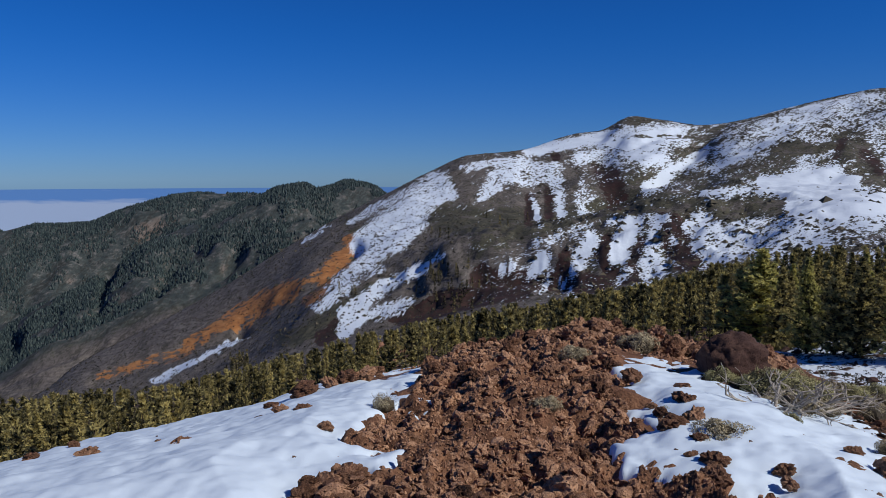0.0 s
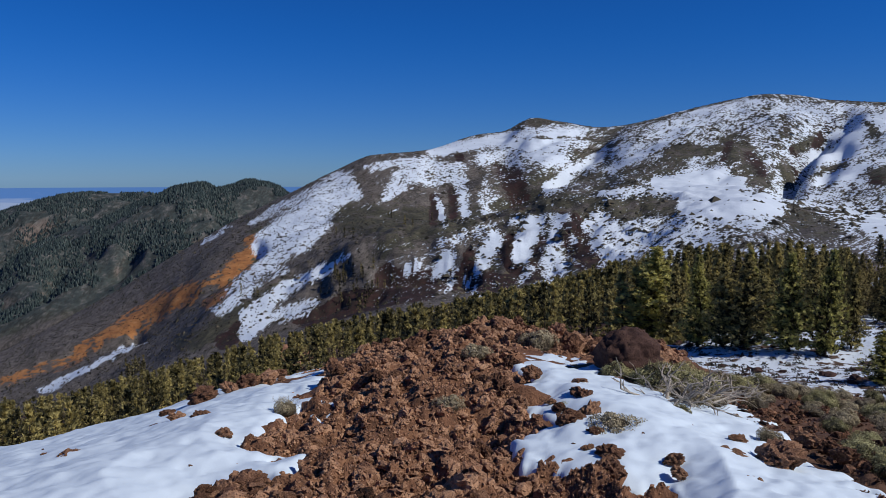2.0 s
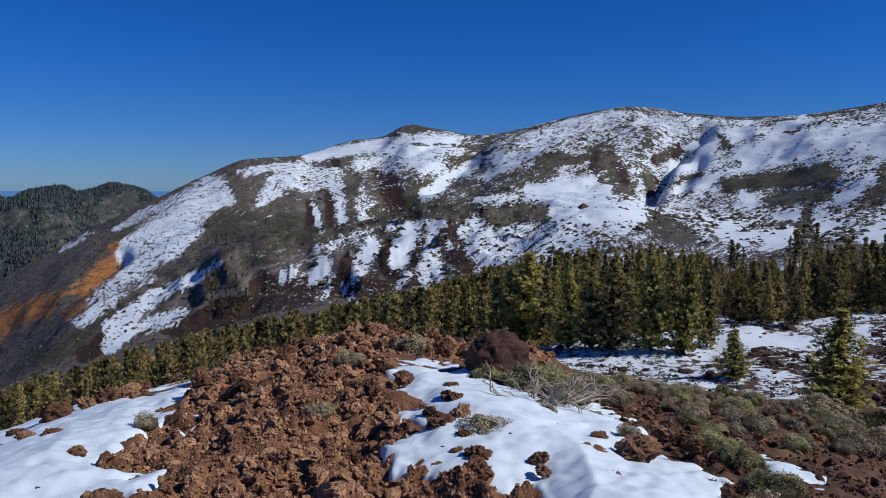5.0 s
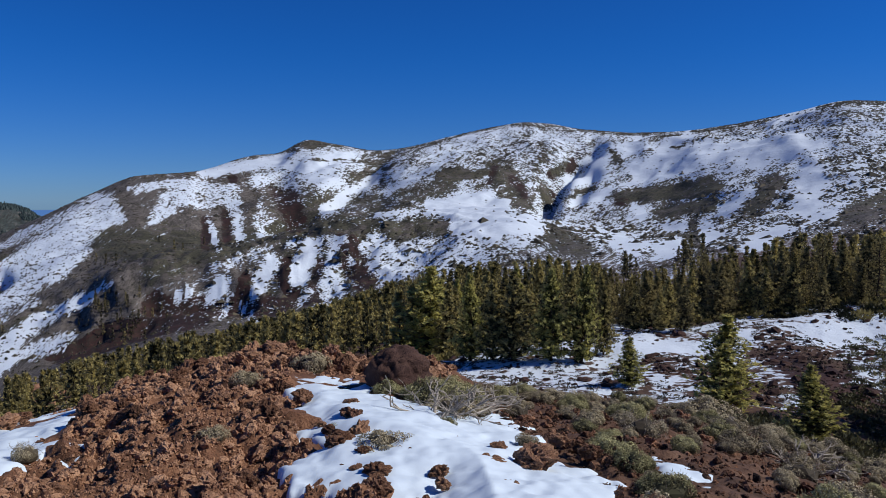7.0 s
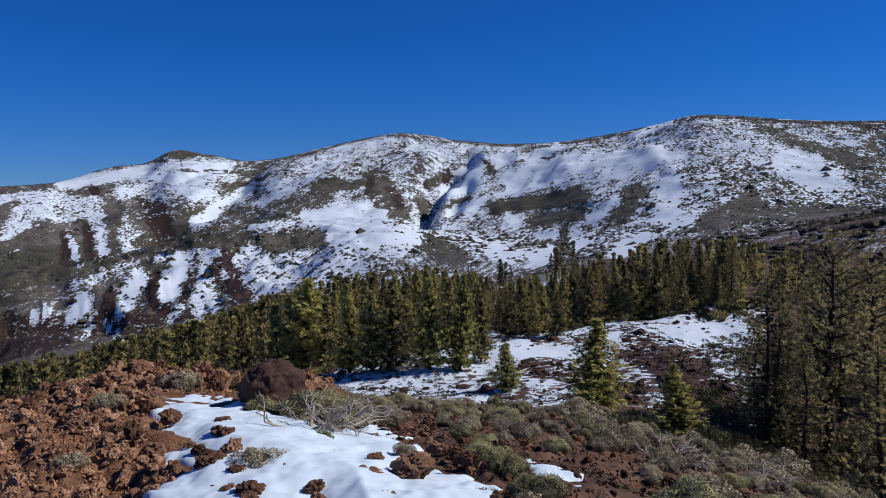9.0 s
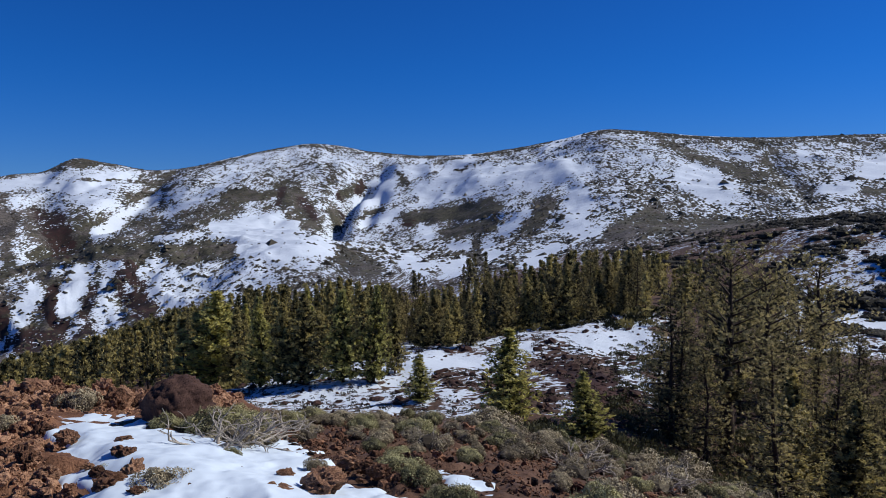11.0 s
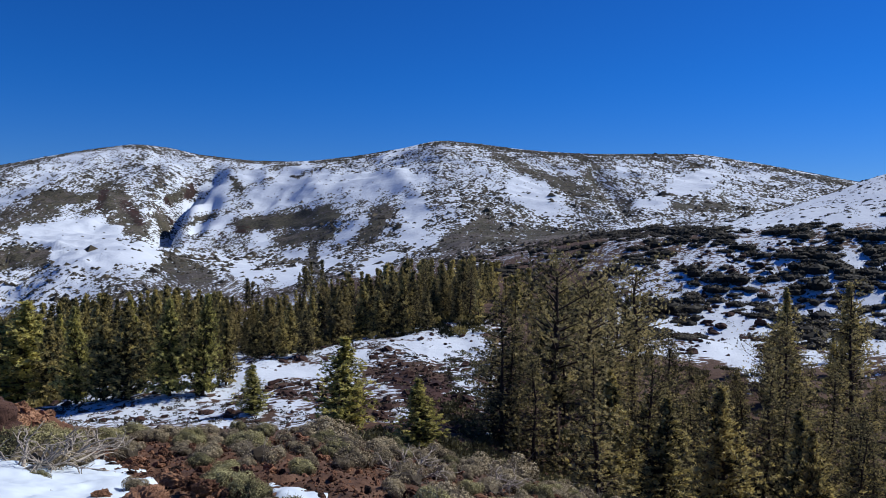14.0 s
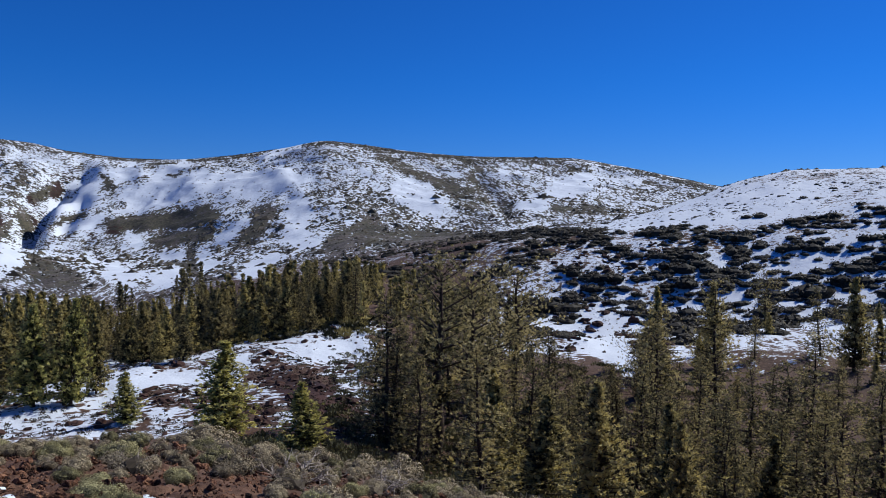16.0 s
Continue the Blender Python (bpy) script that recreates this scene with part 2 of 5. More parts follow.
class Land:
    def __init__(self):
        self.b = np.concatenate([np.arange(-180, -36, 3.0), np.arange(-36, 93, 0.18), np.arange(93, 180.1, 3.0)])
        self.r = np.unique(np.concatenate([[0.0, 0.6, 1.2, 1.7], np.geomspace(2.2, 14, 150), np.geomspace(14, 250, 70), np.linspace(250, 2000, 215), np.linspace(2000, 3300, 55), np.linspace(3330, 3900, 10)]))
        rr, zz = [], []
        for line in LINES:
            k = np.array(line)
            inside = np.clip(self.b, -36, 95)
            rr.append(pchip(k[:, 0], k[:, 1], inside))
            zz.append(pchip(k[:, 0], k[:, 2], inside))
        rr, zz = np.array(rr), np.array(zz)
        self.z = np.empty((len(self.b), len(self.r)))
        for i in range(len(self.b)):
            self.z[i] = pchip(np.concatenate([[0.0, 3.0], rr[:, i], [3900]]), np.concatenate([[-1.62, -1.64], zz[:, i], [-700]]), self.r)
        bb, rad = np.meshgrid(self.b, self.r, indexing="ij")
        self.x, self.y = rad * np.sin(np.radians(bb)), rad * np.cos(np.radians(bb))
        damp = np.ones_like(rad)
        for i in range(len(LINES)):
            if i in (8, 10, 12):
                damp = damp * (1 - 0.9 * np.exp(-((rad - rr[i][:, None]) / (190.0 if i == 8 else 170.0)) ** 2))
        self.base = self.z.copy()
        rise = np.degrees(np.arctan2(self.base, np.maximum(rad, 0.1)))
        inner = int(np.searchsorted(self.r, 17.0))
        bed = on_snow(bb[:, :inner], rise[:, :inner])
        damp[:, :inner] *= 1 - 0.75 * step(-0.4, 0.8, bed)
        self.z += bumps(bb, rad, self.x, self.y) * damp
        self.z += (carved(bb, rise, RAVINES + RAVINES_MORE) + carved(bb + 2.4 * (fbm(rad / 60, bb / 3, 3, 51) - 0.5), rise, BENCH_FACE) * 0.10) * step(480, 560, rad) * step(2000, 1900, rad) * (0.25 + 0.75 * damp)
        self.z += 0.45 * carved(bb, rise, FAR_CLIFFS) * step(1900, 2000, rad)
        # no slope before or behind the crest stands over its skyline
        far, crest = rr[8][:, None], zz[8][:, None]
        limit = rad * crest / far - 0.02 * np.abs(far - rad)
        self.z = np.where((rad > 500) & (rad < 2250) & (bb > -4), np.minimum(self.z, limit), self.z)
        self.bb, self.rad = bb, rad

    def base_height(self, x, y):
        """The ground's height without the fine relief."""
        return self.height(x, y, self.base)

    def height(self, x, y, z=None):
        """The ground's height at places of the plan."""
        x, y = np.asarray(x, float), np.asarray(y, float)
        r, b = np.hypot(x, y), np.degrees(np.arctan2(x, y))
        i = np.clip(np.searchsorted(self.b, b) - 1, 0, len(self.b) - 2)
        j = np.clip(np.searchsorted(self.r, r) - 1, 0, len(self.r) - 2)
        u = (b - self.b[i]) / (self.b[i + 1] - self.b[i])
        v = (r - self.r[j]) / (self.r[j + 1] - self.r[j])
        z = self.z if z is None else z
        return (z[i, j] * (1 - u) + z[i + 1, j] * u) * (1 - v) + (z[i, j + 1] * (1 - u) + z[i + 1, j + 1] * u) * v


land = Land()


# ---- materials ----
class Mat:
    """A node material with short ways to add nodes."""
    def __init__(self, name):
        self.m = bpy.data.materials.new(name)
        self.m.use_nodes = True
        self.n, self.l = self.m.node_tree.nodes, self.m.node_tree.links
        self.bsdf = self.n["Principled BSDF"]

    def node(self, kind, **kw):
        nd = self.n.new(kind)
        for k, v in kw.items():
            nd.inputs[k.replace("_", " ")].default_value = v
        return nd

    def link(self, a, b):
        self.l.new(a, b)

    def coords(self):
        return self.n.new("ShaderNodeTexCoord").outputs["Object"]

    def noise(self, scale, detail=4, rough=0.55, at=None, distort=0.0):
        nd = self.node("ShaderNodeTexNoise", Scale=scale, Detail=detail, Roughness=rough, Distortion=distort)
        self.link(at if at is not None else self.coords(), nd.inputs["Vector"])
        return nd.outputs["Fac"]

    def ramp(self, fac, stops):
        nd = self.n.new("ShaderNodeValToRGB")
        e = nd.color_ramp.elements
        while len(e) < len(stops):
            e.new(0.5)
        for el, (p, c) in zip(e, stops):
            el.position, el.color = p, (*c, 1) if len(c) == 3 else c
        self.link(fac, nd.inputs[0])
        return nd.outputs["Color"]

    def mix(self, fac, a, b, kind="MIX"):
        nd = self.n.new("ShaderNodeMix")
        nd.data_type, nd.blend_type = "RGBA", kind
        for s, v in ((nd.inputs[0], fac), (nd.inputs[6], a), (nd.inputs[7], b)):
            if isinstance(v, (int, float)):
                s.default_value = v
            elif isinstance(v, tuple):
                s.default_value = (*v, 1)
            else:
                self.link(v, s)
        return nd.outputs[2]

    def math(self, op, a, b=0.0, c=0.0):
        nd = self.n.new("ShaderNodeMath")
        nd.operation = op
        for s, v in zip(nd.inputs, (a, b, c)):
            if isinstance(v, (int, float)):
                s.default_value = v
            else:
                self.link(v, s)
        return nd.outputs[0]

    def smooth(self, a, b, x):
        nd = self.n.new("ShaderNodeMapRange")
        nd.interpolation_type = "SMOOTHSTEP"
        nd.inputs["From Min"].default_value, nd.inputs["From Max"].default_value = a, b
        self.link(x, nd.inputs["Value"])
        return nd.outputs["Result"]

    def attr(self, name):
        nd = self.n.new("ShaderNodeAttribute")
        nd.attribute_name = name
        return nd

    def bump(self, height, strength=0.5, distance=0.05, after=None):
        nd = self.node("ShaderNodeBump", Strength=strength, Distance=distance)
        self.link(height, nd.inputs["Height"])
        if after is not None:
            self.link(after, nd.inputs["Normal"])
        return nd.outputs["Normal"]

    def done(self, color, rough=0.9, normal=None, spec=0.3):
        s = self.bsdf.inputs
        if isinstance(color, tuple):
            s["Base Color"].default_value = (*color, 1)
        else:
            self.link(color, s["Base Color"])
        if isinstance(rough, (int, float)):
            s["Roughness"].default_value = rough
        else:
            self.link(rough, s["Roughness"])
        s["Specular IOR Level"].default_value = spec
        if normal is not None:
            self.link(normal, s["Normal"])
        return self.m


def ground_material():
    m = Mat("mountain_ground")
    at = m.coords()
    cover = m.attr("cover")
    rgb = m.n.new("ShaderNodeSeparateColor")
    m.link(cover.outputs["Color"], rgb.inputs[0])
    orange, red, green = rgb.outputs
    snow = m.attr("snow").outputs["Fac"]
    fine, mid, grit = m.noise(3.0, 6, 0.65, at), m.noise(0.11, 7, 0.66, at), m.noise(45.0, 4, 0.7, at)
    soil = m.ramp(m.math("ADD", m.math("MULTIPLY", fine, 0.6), m.math("MULTIPLY", grit, 0.4)), [(0.3, (0.035, 0.019, 0.013)), (0.5, (0.180, 0.084, 0.046)), (0.7, (0.39, 0.20, 0.106))])
    loam = m.ramp(fine, [(0.3, (0.040, 0.024, 0.017)), (0.55, (0.095, 0.054, 0.036)), (0.75, (0.16, 0.105, 0.070))])
    close = m.attr("close").outputs["Fac"]
    hill = m.ramp(mid, [(0.3, (0.062, 0.052, 0.046)), (0.5, (0.130, 0.110, 0.096)), (0.72, (0.215, 0.184, 0.160))])
    lava = m.ramp(mid, [(0.3, (0.016, 0.009, 0.009)), (0.55, (0.044, 0.021, 0.018)), (0.8, (0.10, 0.050, 0.038))])
    ochre = m.ramp(mid, [(0.3, (0.15, 0.062, 0.028)), (0.52, (0.35, 0.145, 0.050)), (0.75, (0.46, 0.24, 0.105))])
    scrub = m.ramp(mid, [(0.3, (0.026, 0.025, 0.017)), (0.55, (0.078, 0.071, 0.046)), (0.8, (0.150, 0.134, 0.088))])
    lie = m.attr("lie").outputs["Vector"]
    speck = m.math("MULTIPLY", m.smooth(0.49, 0.56, m.math("ADD", m.math("MULTIPLY", m.noise(0.42, 1.5, 0.6, lie), 0.65), m.math("MULTIPLY", m.noise(0.05, 3, 0.6, lie), 0.35))), m.math("SUBTRACT", 1.0, close))
    ragged = m.math("ADD", m.math("MULTIPLY", m.math("SUBTRACT", mid, 0.5), 1.6), m.math("MULTIPLY", m.math("SUBTRACT", m.noise(0.03, 5, 0.6, at), 0.5), 1.0))
    col = m.mix(m.attr("near").outputs["Fac"], m.mix(close, hill, loam), soil)
    col = m.mix(m.smooth(0.38, 0.52, m.math("ADD", green, ragged)), col, scrub)
    # far forest floor, with the blue of distance haze put into its colours
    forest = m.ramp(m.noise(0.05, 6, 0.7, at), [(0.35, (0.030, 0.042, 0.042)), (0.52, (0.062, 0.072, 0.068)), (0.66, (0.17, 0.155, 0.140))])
    upright = m.n.new("ShaderNodeSeparateXYZ")
    m.link(m.n.new("ShaderNodeNewGeometry").outputs["Normal"], upright.inputs[0])
    cliff = m.ramp(m.noise(0.04, 6, 0.7, at), [(0.3, (0.085, 0.065, 0.052)), (0.52, (0.21, 0.165, 0.135)), (0.75, (0.34, 0.27, 0.22))])
    steep = m.smooth(0.70, 0.56, m.math("ADD", upright.outputs["Z"], m.math("MULTIPLY", m.math("SUBTRACT", m.noise(0.02, 4, 0.6, at), 0.5), 0.5)))
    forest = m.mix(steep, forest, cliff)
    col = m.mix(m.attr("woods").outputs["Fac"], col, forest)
    col = m.mix(m.smooth(0.42, 0.52, m.math("ADD", red, m.math("MULTIPLY", ragged, m.math("MINIMUM", m.math("MULTIPLY", red, 3.0), 1.0)))), col, lava)
    col = m.mix(m.smooth(0.4, 0.55, m.math("ADD", orange, m.math("MULTIPLY", ragged, m.math("MULTIPLY", m.math("MINIMUM", m.math("MULTIPLY", orange, 3.0), 1.0), 2.4)))), col, ochre)
    col = m.mix(m.math("MULTIPLY", speck, m.math("SUBTRACT", 0.72, m.math("MULTIPLY", orange, 0.55))), col, (0.026, 0.025, 0.018))
    distant = m.math("SUBTRACT", 1.0, close)
    wide, small = m.noise(0.075, 3.0, 0.65, lie), m.noise(0.34, 1.6, 0.6, lie)
    tufts = m.node("ShaderNodeTexVoronoi", Scale=0.16)
    m.link(lie, tufts.inputs["Vector"])
    far_drift = m.math("ADD", m.math("MULTIPLY", m.math("SUBTRACT", wide, 0.5), 1.35), m.math("MULTIPLY", m.math("SUBTRACT", small, 0.5), 1.6))
    far_drift = m.math("ADD", far_drift, m.math("MULTIPLY", m.math("SUBTRACT", tufts.outputs["Distance"], 0.42), 0.30))
    drift = m.math("MULTIPLY", m.math("SUBTRACT", m.noise(0.035, 6, 0.66, at), 0.5), 1.75)
    patch = m.math("MULTIPLY", m.math("SUBTRACT", m.noise(0.22, 6, 0.68, at), 0.5), 1.45)
    crumbs = m.math("MULTIPLY", m.math("SUBTRACT", m.noise(0.8, 5, 0.68, at), 0.5), 1.5)
    near_drift = m.math("ADD", crumbs, m.math("MULTIPLY", m.math("ADD", drift, patch), 0.45))
    rough = m.math("ADD", m.math("MULTIPLY", near_drift, close), m.math("MULTIPLY", far_drift, distant))
    # whole where the cover is full or none, torn where it is half
    torn = m.math("ADD", 0.30, m.math("MULTIPLY", m.math("MULTIPLY", snow, m.math("SUBTRACT", 1.0, m.math("MINIMUM", snow, 1.0))), 2.2))
    lies = m.smooth(0.475, 0.525, m.math("ADD", snow, m.math("MULTIPLY", rough, torn)))
    col = m.mix(lies, col, (0.645, 0.70, 0.765))
    return m.done(col, 0.9, m.bump(m.math("MULTIPLY", grit, m.attr("near").outputs["Fac"]), 0.8, 0.02, m.bump(m.math("ADD", mid, m.math("MULTIPLY", fine, 0.1)), 0.6, 1.2)), 0.2)


GROUND = ground_material()


# ---- where snow, ochre scars, dark lava and scrub lie: soft strokes over bearing and rise, in degrees ----
def strokes(b, e, rows):
    """The strongest of soft strokes: bearing, rise, bearing, rise, half width, strength."""
    out = np.zeros_like(b)
    for b0, e0, b1, e1, w, s in rows:
        ux, uy = b1 - b0, e1 - e0
        t = np.clip(((b - b0) * ux + (e - e0) * uy) / max(ux * ux + uy * uy, 1e-6), 0, 1)
        d = np.hypot(b - b0 - t * ux, (e - e0 - t * uy)) / w
        out = np.maximum(out, s * (1 - step(0.2, 1.7, d)))
    return out


# painted in turn, from the slope's common cover to single beds, ribs and bare spots; a few bare spots stand for shade
SNOW_WEST = [(-4.2, -3.2, 8, -0.49, 2.31, 0.12), (-0.5, -0.41, -3.4, -3.22, 1, 0.82), (0.5, -1.03, -2.6, -2.09, 0.5, 0.92), (-2.6, -2.42, -5.8, -4.79, 0.92, 0.88), (-1.8, -3.24, -3.4, -4.51, 0.65, 0.9), (-4.2, -4.82, -7.9, -7.94, 0.77, 0.72), (-6.5, -7.19, -8.9, -9.1, 0.5, 0.68), (-4.2, -1.59, -6.6, -3.08, 0.27, 0.62), (-2.5, -0.72, -4.2, -1.79, 0.27, 0.6), (1.6, -4.38, -2, -6.61, 0.19, 0.97), (-1.7, -6.49, -5.1, -8.04, 0.42, 0.92), (-4.3, -7.73, -7.1, -9.65, 0.58, 0.86), (-2.3, -8.72, -6.8, -10.19, 0.42, 0.6), (-5.9, -9.82, -7.3, -11, 0.54, 0.85), (-2.7, -9.23, -4.7, -10.06, 0.27, 0.6), (-15.2, -11.36, -20.5, -13.62, 0.23, 0.97)]
SNOW_WEST_B = [(-14.1, -10.94, -15.6, -11.63, 0.08, 0.8), (-8.3, -8.45, -9.5, -9.08, 0.19, 0.8), (-8.2, -3.33, -10, -4.37, 0.13, 0.7), (-6.5, -7.19, -4.3, -6.44, 0.23, 0.4), (3.6, -0.12, 5.8, 0.75, 0.69, 0.66), (2.9, -1.17, 4, -0.53, 0.46, 0.6), (1.3, 0.67, 3.8, 1.17, 0.27, 0.66), (4, 1.25, 8.2, 0.72, 0.35, 0.78), (6, -0.06, 8, 0.32, 0.54, 0.62), (0.7, 1.48, 4, 1.69, 0.15, 0.2), (1.3, 0.18, 1.8, -1.25, 0.5, 0.04), (6.1, 2.03, 11.4, 2.84, 0.42, 1), (8.2, 1.41, 10.4, 1.9, 0.15, 0.1), (-0.2, -4.28, 6.4, -2.91, 1.23, 0.04), (2.3, -3.29, 4.8, -1.27, 0.54, 0.1), (6.5, -1.49, 7, -3.32, 0.17, 1)]
SNOW_WEST_C = [(8.2, -0.69, 8.5, -2.68, 0.31, 1), (7.5, 0.25, 8.2, -0.69, 0.39, 0.8), (9.6, -1.1, 10.1, -2.44, 0.27, 0.72), (7.2, -1.29, 7.6, -3.12, 0.23, 0.03), (9.2, -1.71, 9, -2.72, 0.23, 0.05), (2.3, -4.92, 12, -3.13, 0.62, 0.14), (3.9, -6.49, 6.4, -5.56, 0.08, 0.9)]
SNOW_BENCH = [(6.8, -4.62, 10.4, -3.41, 0.31, 0.6), (12, -3.01, 16, -2.61, 0.27, 0.85), (7.2, -5.85, 6.4, -7.48, 0.54, 0.96), (10.6, -4.34, 9.4, -6.38, 0.54, 0.97), (13.4, -3.25, 12.4, -5.55, 0.69, 0.96), (15.1, -3.33, 14.5, -6.54, 0.46, 0.72), (17, -2.73, 17.2, -5.5, 0.85, 0.1), (15.4, -6.12, 14.5, -7.54, 0.62, 0.66), (8.5, -5.28, 8.8, -6.78, 0.5, 0.03), (11.7, -3.94, 11.5, -6.16, 0.27, 0.03), (14.1, -4.13, 13.5, -5.54, 0.27, 0.15), (10, -7.18, 12.5, -6.64, 0.42, 0.12), (2.3, -7.98, 8, -7.31, 0.54, 0.16), (7.2, -8.01, 7.6, -7.4, 0.19, 0.7), (8.6, -7.31, 9.4, -8.4, 0.19, 0.8), (12.5, -7.36, 13.3, -6.55, 0.19, 0.8)]
SNOW_BENCH_B = [(16, -4.12, 17.9, -4.7, 0.08, 0.8), (17.9, -3.12, 19.1, -5.08, 1, 0.82), (19.8, -4.08, 25, -4.2, 1, 0.66), (23.5, -1.54, 28.7, -2.16, 0.92, 0.97), (24.2, -0.67, 26.6, -0.31, 0.85, 0.96), (27.6, -1.06, 32.2, -1.52, 0.39, 0.72), (29.4, -2.81, 32.5, -3.12, 0.39, 0.5), (11.6, -2.2, 23.1, -1.66, 0.46, 0.1), (17.9, -0.99, 21.1, -0.77, 0.12, 0.92), (20.9, -2.13, 23.1, -2.04, 0.46, 0.05), (27, -2.7, 31.9, -2.42, 0.19, 0.35), (12, 2.48, 16.3, 2.99, 0.77, 0.9), (9.8, 1.51, 15.4, 1.32, 0.62, 0.74), (11.4, 4.15, 14.4, 4.52, 0.15, 0.3), (12, 2.91, 17.8, 2.8, 0.06, 0.2), (10.4, 0.5, 12, -0.04, 0.65, 0.2)]
# the bare stroke at bearings 22.9 to 25.9 paints a cliff's shadow
SNOW_BENCH_C = [(12.8, 1.15, 14.2, 0.66, 0.35, 0.35), (12, -0.6, 13.2, -1.01, 0.42, 0.04), (10, -0.5, 10.4, -1.31, 0.39, 0.5), (19, 3.24, 16.3, 1.11, 0.23, 0.15), (17.9, 1.4, 14.4, -0.77, 0.42, 0.98), (19.4, 1.96, 21.2, 2.69, 0.35, 0.85), (16.7, -0.35, 23.1, 0.94, 0.69, 0.22), (17.9, 2.18, 23.4, 3.65, 0.35, 0.42), (18.8, 0.53, 23, 2.83, 0.23, 0.92), (21.6, 3.17, 26.8, 4.26, 0.5, 0.62), (22.9, 1.7, 25.9, 1.86, 0.35, 0.06), (26.7, 2.28, 28.3, 0.49, 0.69, 0.14), (28.4, 2.67, 30, -0.62, 0.5, 0.5), (26.8, 3.45, 29.5, 3.54, 0.39, 0.7)]
# bare strokes at bearings 30 to 33: ravine wall rock and its painted shade
SNOW_DOME = [(23.7, 4.35, 27.9, 5.2, 0.35, 0.8), (27.9, 5.48, 31.4, 5.24, 0.15, 0.3), (29.4, 4.3, 32, 4.27, 0.42, 0.72), (31.8, 4.91, 37.8, 4.6, 0.12, 0.3), (20.5, 2.84, 23.7, 3.83, 0.46, 0.6), (26.9, 3.52, 28.5, 3.18, 0.46, 0.6), (23.2, 2.02, 26.3, 1.79, 0.31, 0.05), (27.1, 2.47, 28.7, -0.15, 0.69, 0.16), (25.7, 1.39, 26.9, 0.77, 0.54, 0.3), (28.7, 1.97, 29.9, 0.13, 0.35, 0.5), (29.8, 3.98, 30.1, 2.76, 0.27, 0.25), (30.7, 1.86, 33.2, 3.04, 0.35, 0.06), (30.1, 0.94, 30.6, -0.41, 0.35, 0.06), (32, 1.32, 34.2, 1.9, 0.5, 0.93), (33, 2.72, 36.6, 3.95, 0.5, 0.85), (34.9, 3.38, 35.4, 2.61, 0.19, 0.05)]
SNOW_DOME_B = [(32.1, 0.22, 33.6, 0.89, 0.19, 0.06), (32.2, -0.19, 40.6, 2.51, 0.35, 1), (36.6, 2.18, 40.9, 3.69, 0.77, 0.98), (38.2, 3.52, 40, 4.5, 0.31, 0.96), (39, 3.54, 40.9, 4.28, 0.12, 0.3), (35.4, 0.18, 41.6, 0.98, 0.62, 0.06), (38.2, -0.9, 41.6, -0.29, 0.46, 0.08), (45.4, 1.12, 44.1, -0.32, 0.69, 0.1), (42.5, -0.7, 43.9, 0.55, 0.42, 0.97), (39.4, -3, 38.2, -3.48, 0.65, 0.88), (38.8, -1.87, 41.6, -1.88, 0.42, 0.94), (35, -2.65, 36.7, -3.31, 0.65, 0.88), (36.4, -0.35, 37, -1.17, 0.31, 0.94), (32.3, -1.53, 34.4, -2.36, 0.5, 0.7), (30.1, -2.32, 32.9, -3.45, 0.77, 0.14), (38.2, -2.39, 40.6, -2.4, 0.15, 0.1)]
SNOW_DOME_C = [(24, -1.63, 29.5, -1.79, 0.77, 0.98), (22, -0.47, 26.2, 0.29, 0.54, 0.95), (29.3, -0.97, 34.2, -0.29, 0.19, 0.6), (19.6, -2.37, 22.8, -1.82, 0.5, 0.08), (18.7, -3.96, 23.5, -4.07, 0.69, 0.66), (44.1, -3.08, 46.2, -1.9, 0.54, 0.88), (41.2, -2.68, 42.1, -2.29, 0.39, 0.9), (40.4, -1.4, 40.6, -3, 0.31, 0.12), (46.3, 0.05, 46.9, -1.24, 0.35, 0.15), (47.8, 1.46, 47.4, -0.35, 0.92, 1), (49.6, -0.6, 47.5, -1.51, 0.35, 0.92), (50.6, 1.67, 51.4, 1.01, 0.54, 1), (45.2, 5.12, 47.9, 6, 0.31, 1), (40.6, 2.99, 47.8, 3.88, 1, 0.86), (48.5, 4.99, 53.1, 4.05, 0.92, 0.55), (51.4, 1.57, 56.4, 1.74, 0.85, 0.38)]
SNOW_DOME_D = [(57.2, 3.29, 58.4, 1.04, 0.69, 0.98), (53.3, 5.4, 56.4, 3.97, 0.31, 0.2), (56.4, 3.97, 58.6, 3.09, 0.31, 0.2), (50, -1.06, 53.1, 0.34, 0.69, 0.08), (53.1, 3.01, 55.8, 3.21, 0.62, 0.7)]
SNOW_EAST = [(55.1, 2.99, 60, 0.29, 0.85, 0.97), (55.3, 4.33, 63.2, 1.52, 0.27, 0.18), (58.2, 4.62, 59.5, 4.02, 0.35, 0.92), (60.6, 4.83, 62.4, 4.02, 0.35, 0.85), (63.8, 3.61, 65.4, 3.21, 0.54, 0.5), (66.2, 3, 68.7, 3.9, 0.69, 0.97), (63.8, 1.92, 65.4, 2.01, 0.46, 0.85), (65.8, 1.69, 69.7, 1.6, 0.35, 0.2), (61.8, 2.81, 63.4, 0.71, 0.42, 0.3), (70.4, 2.98, 74.4, 2.29, 0.42, 0.55), (63.8, 5.17, 74.2, 3.06, 0.12, 0.25), (51.7, -0.49, 62.3, -0.63, 0.54, 0.15), (68.9, 3.97, 71.9, 3.55, 0.27, 0.75)]
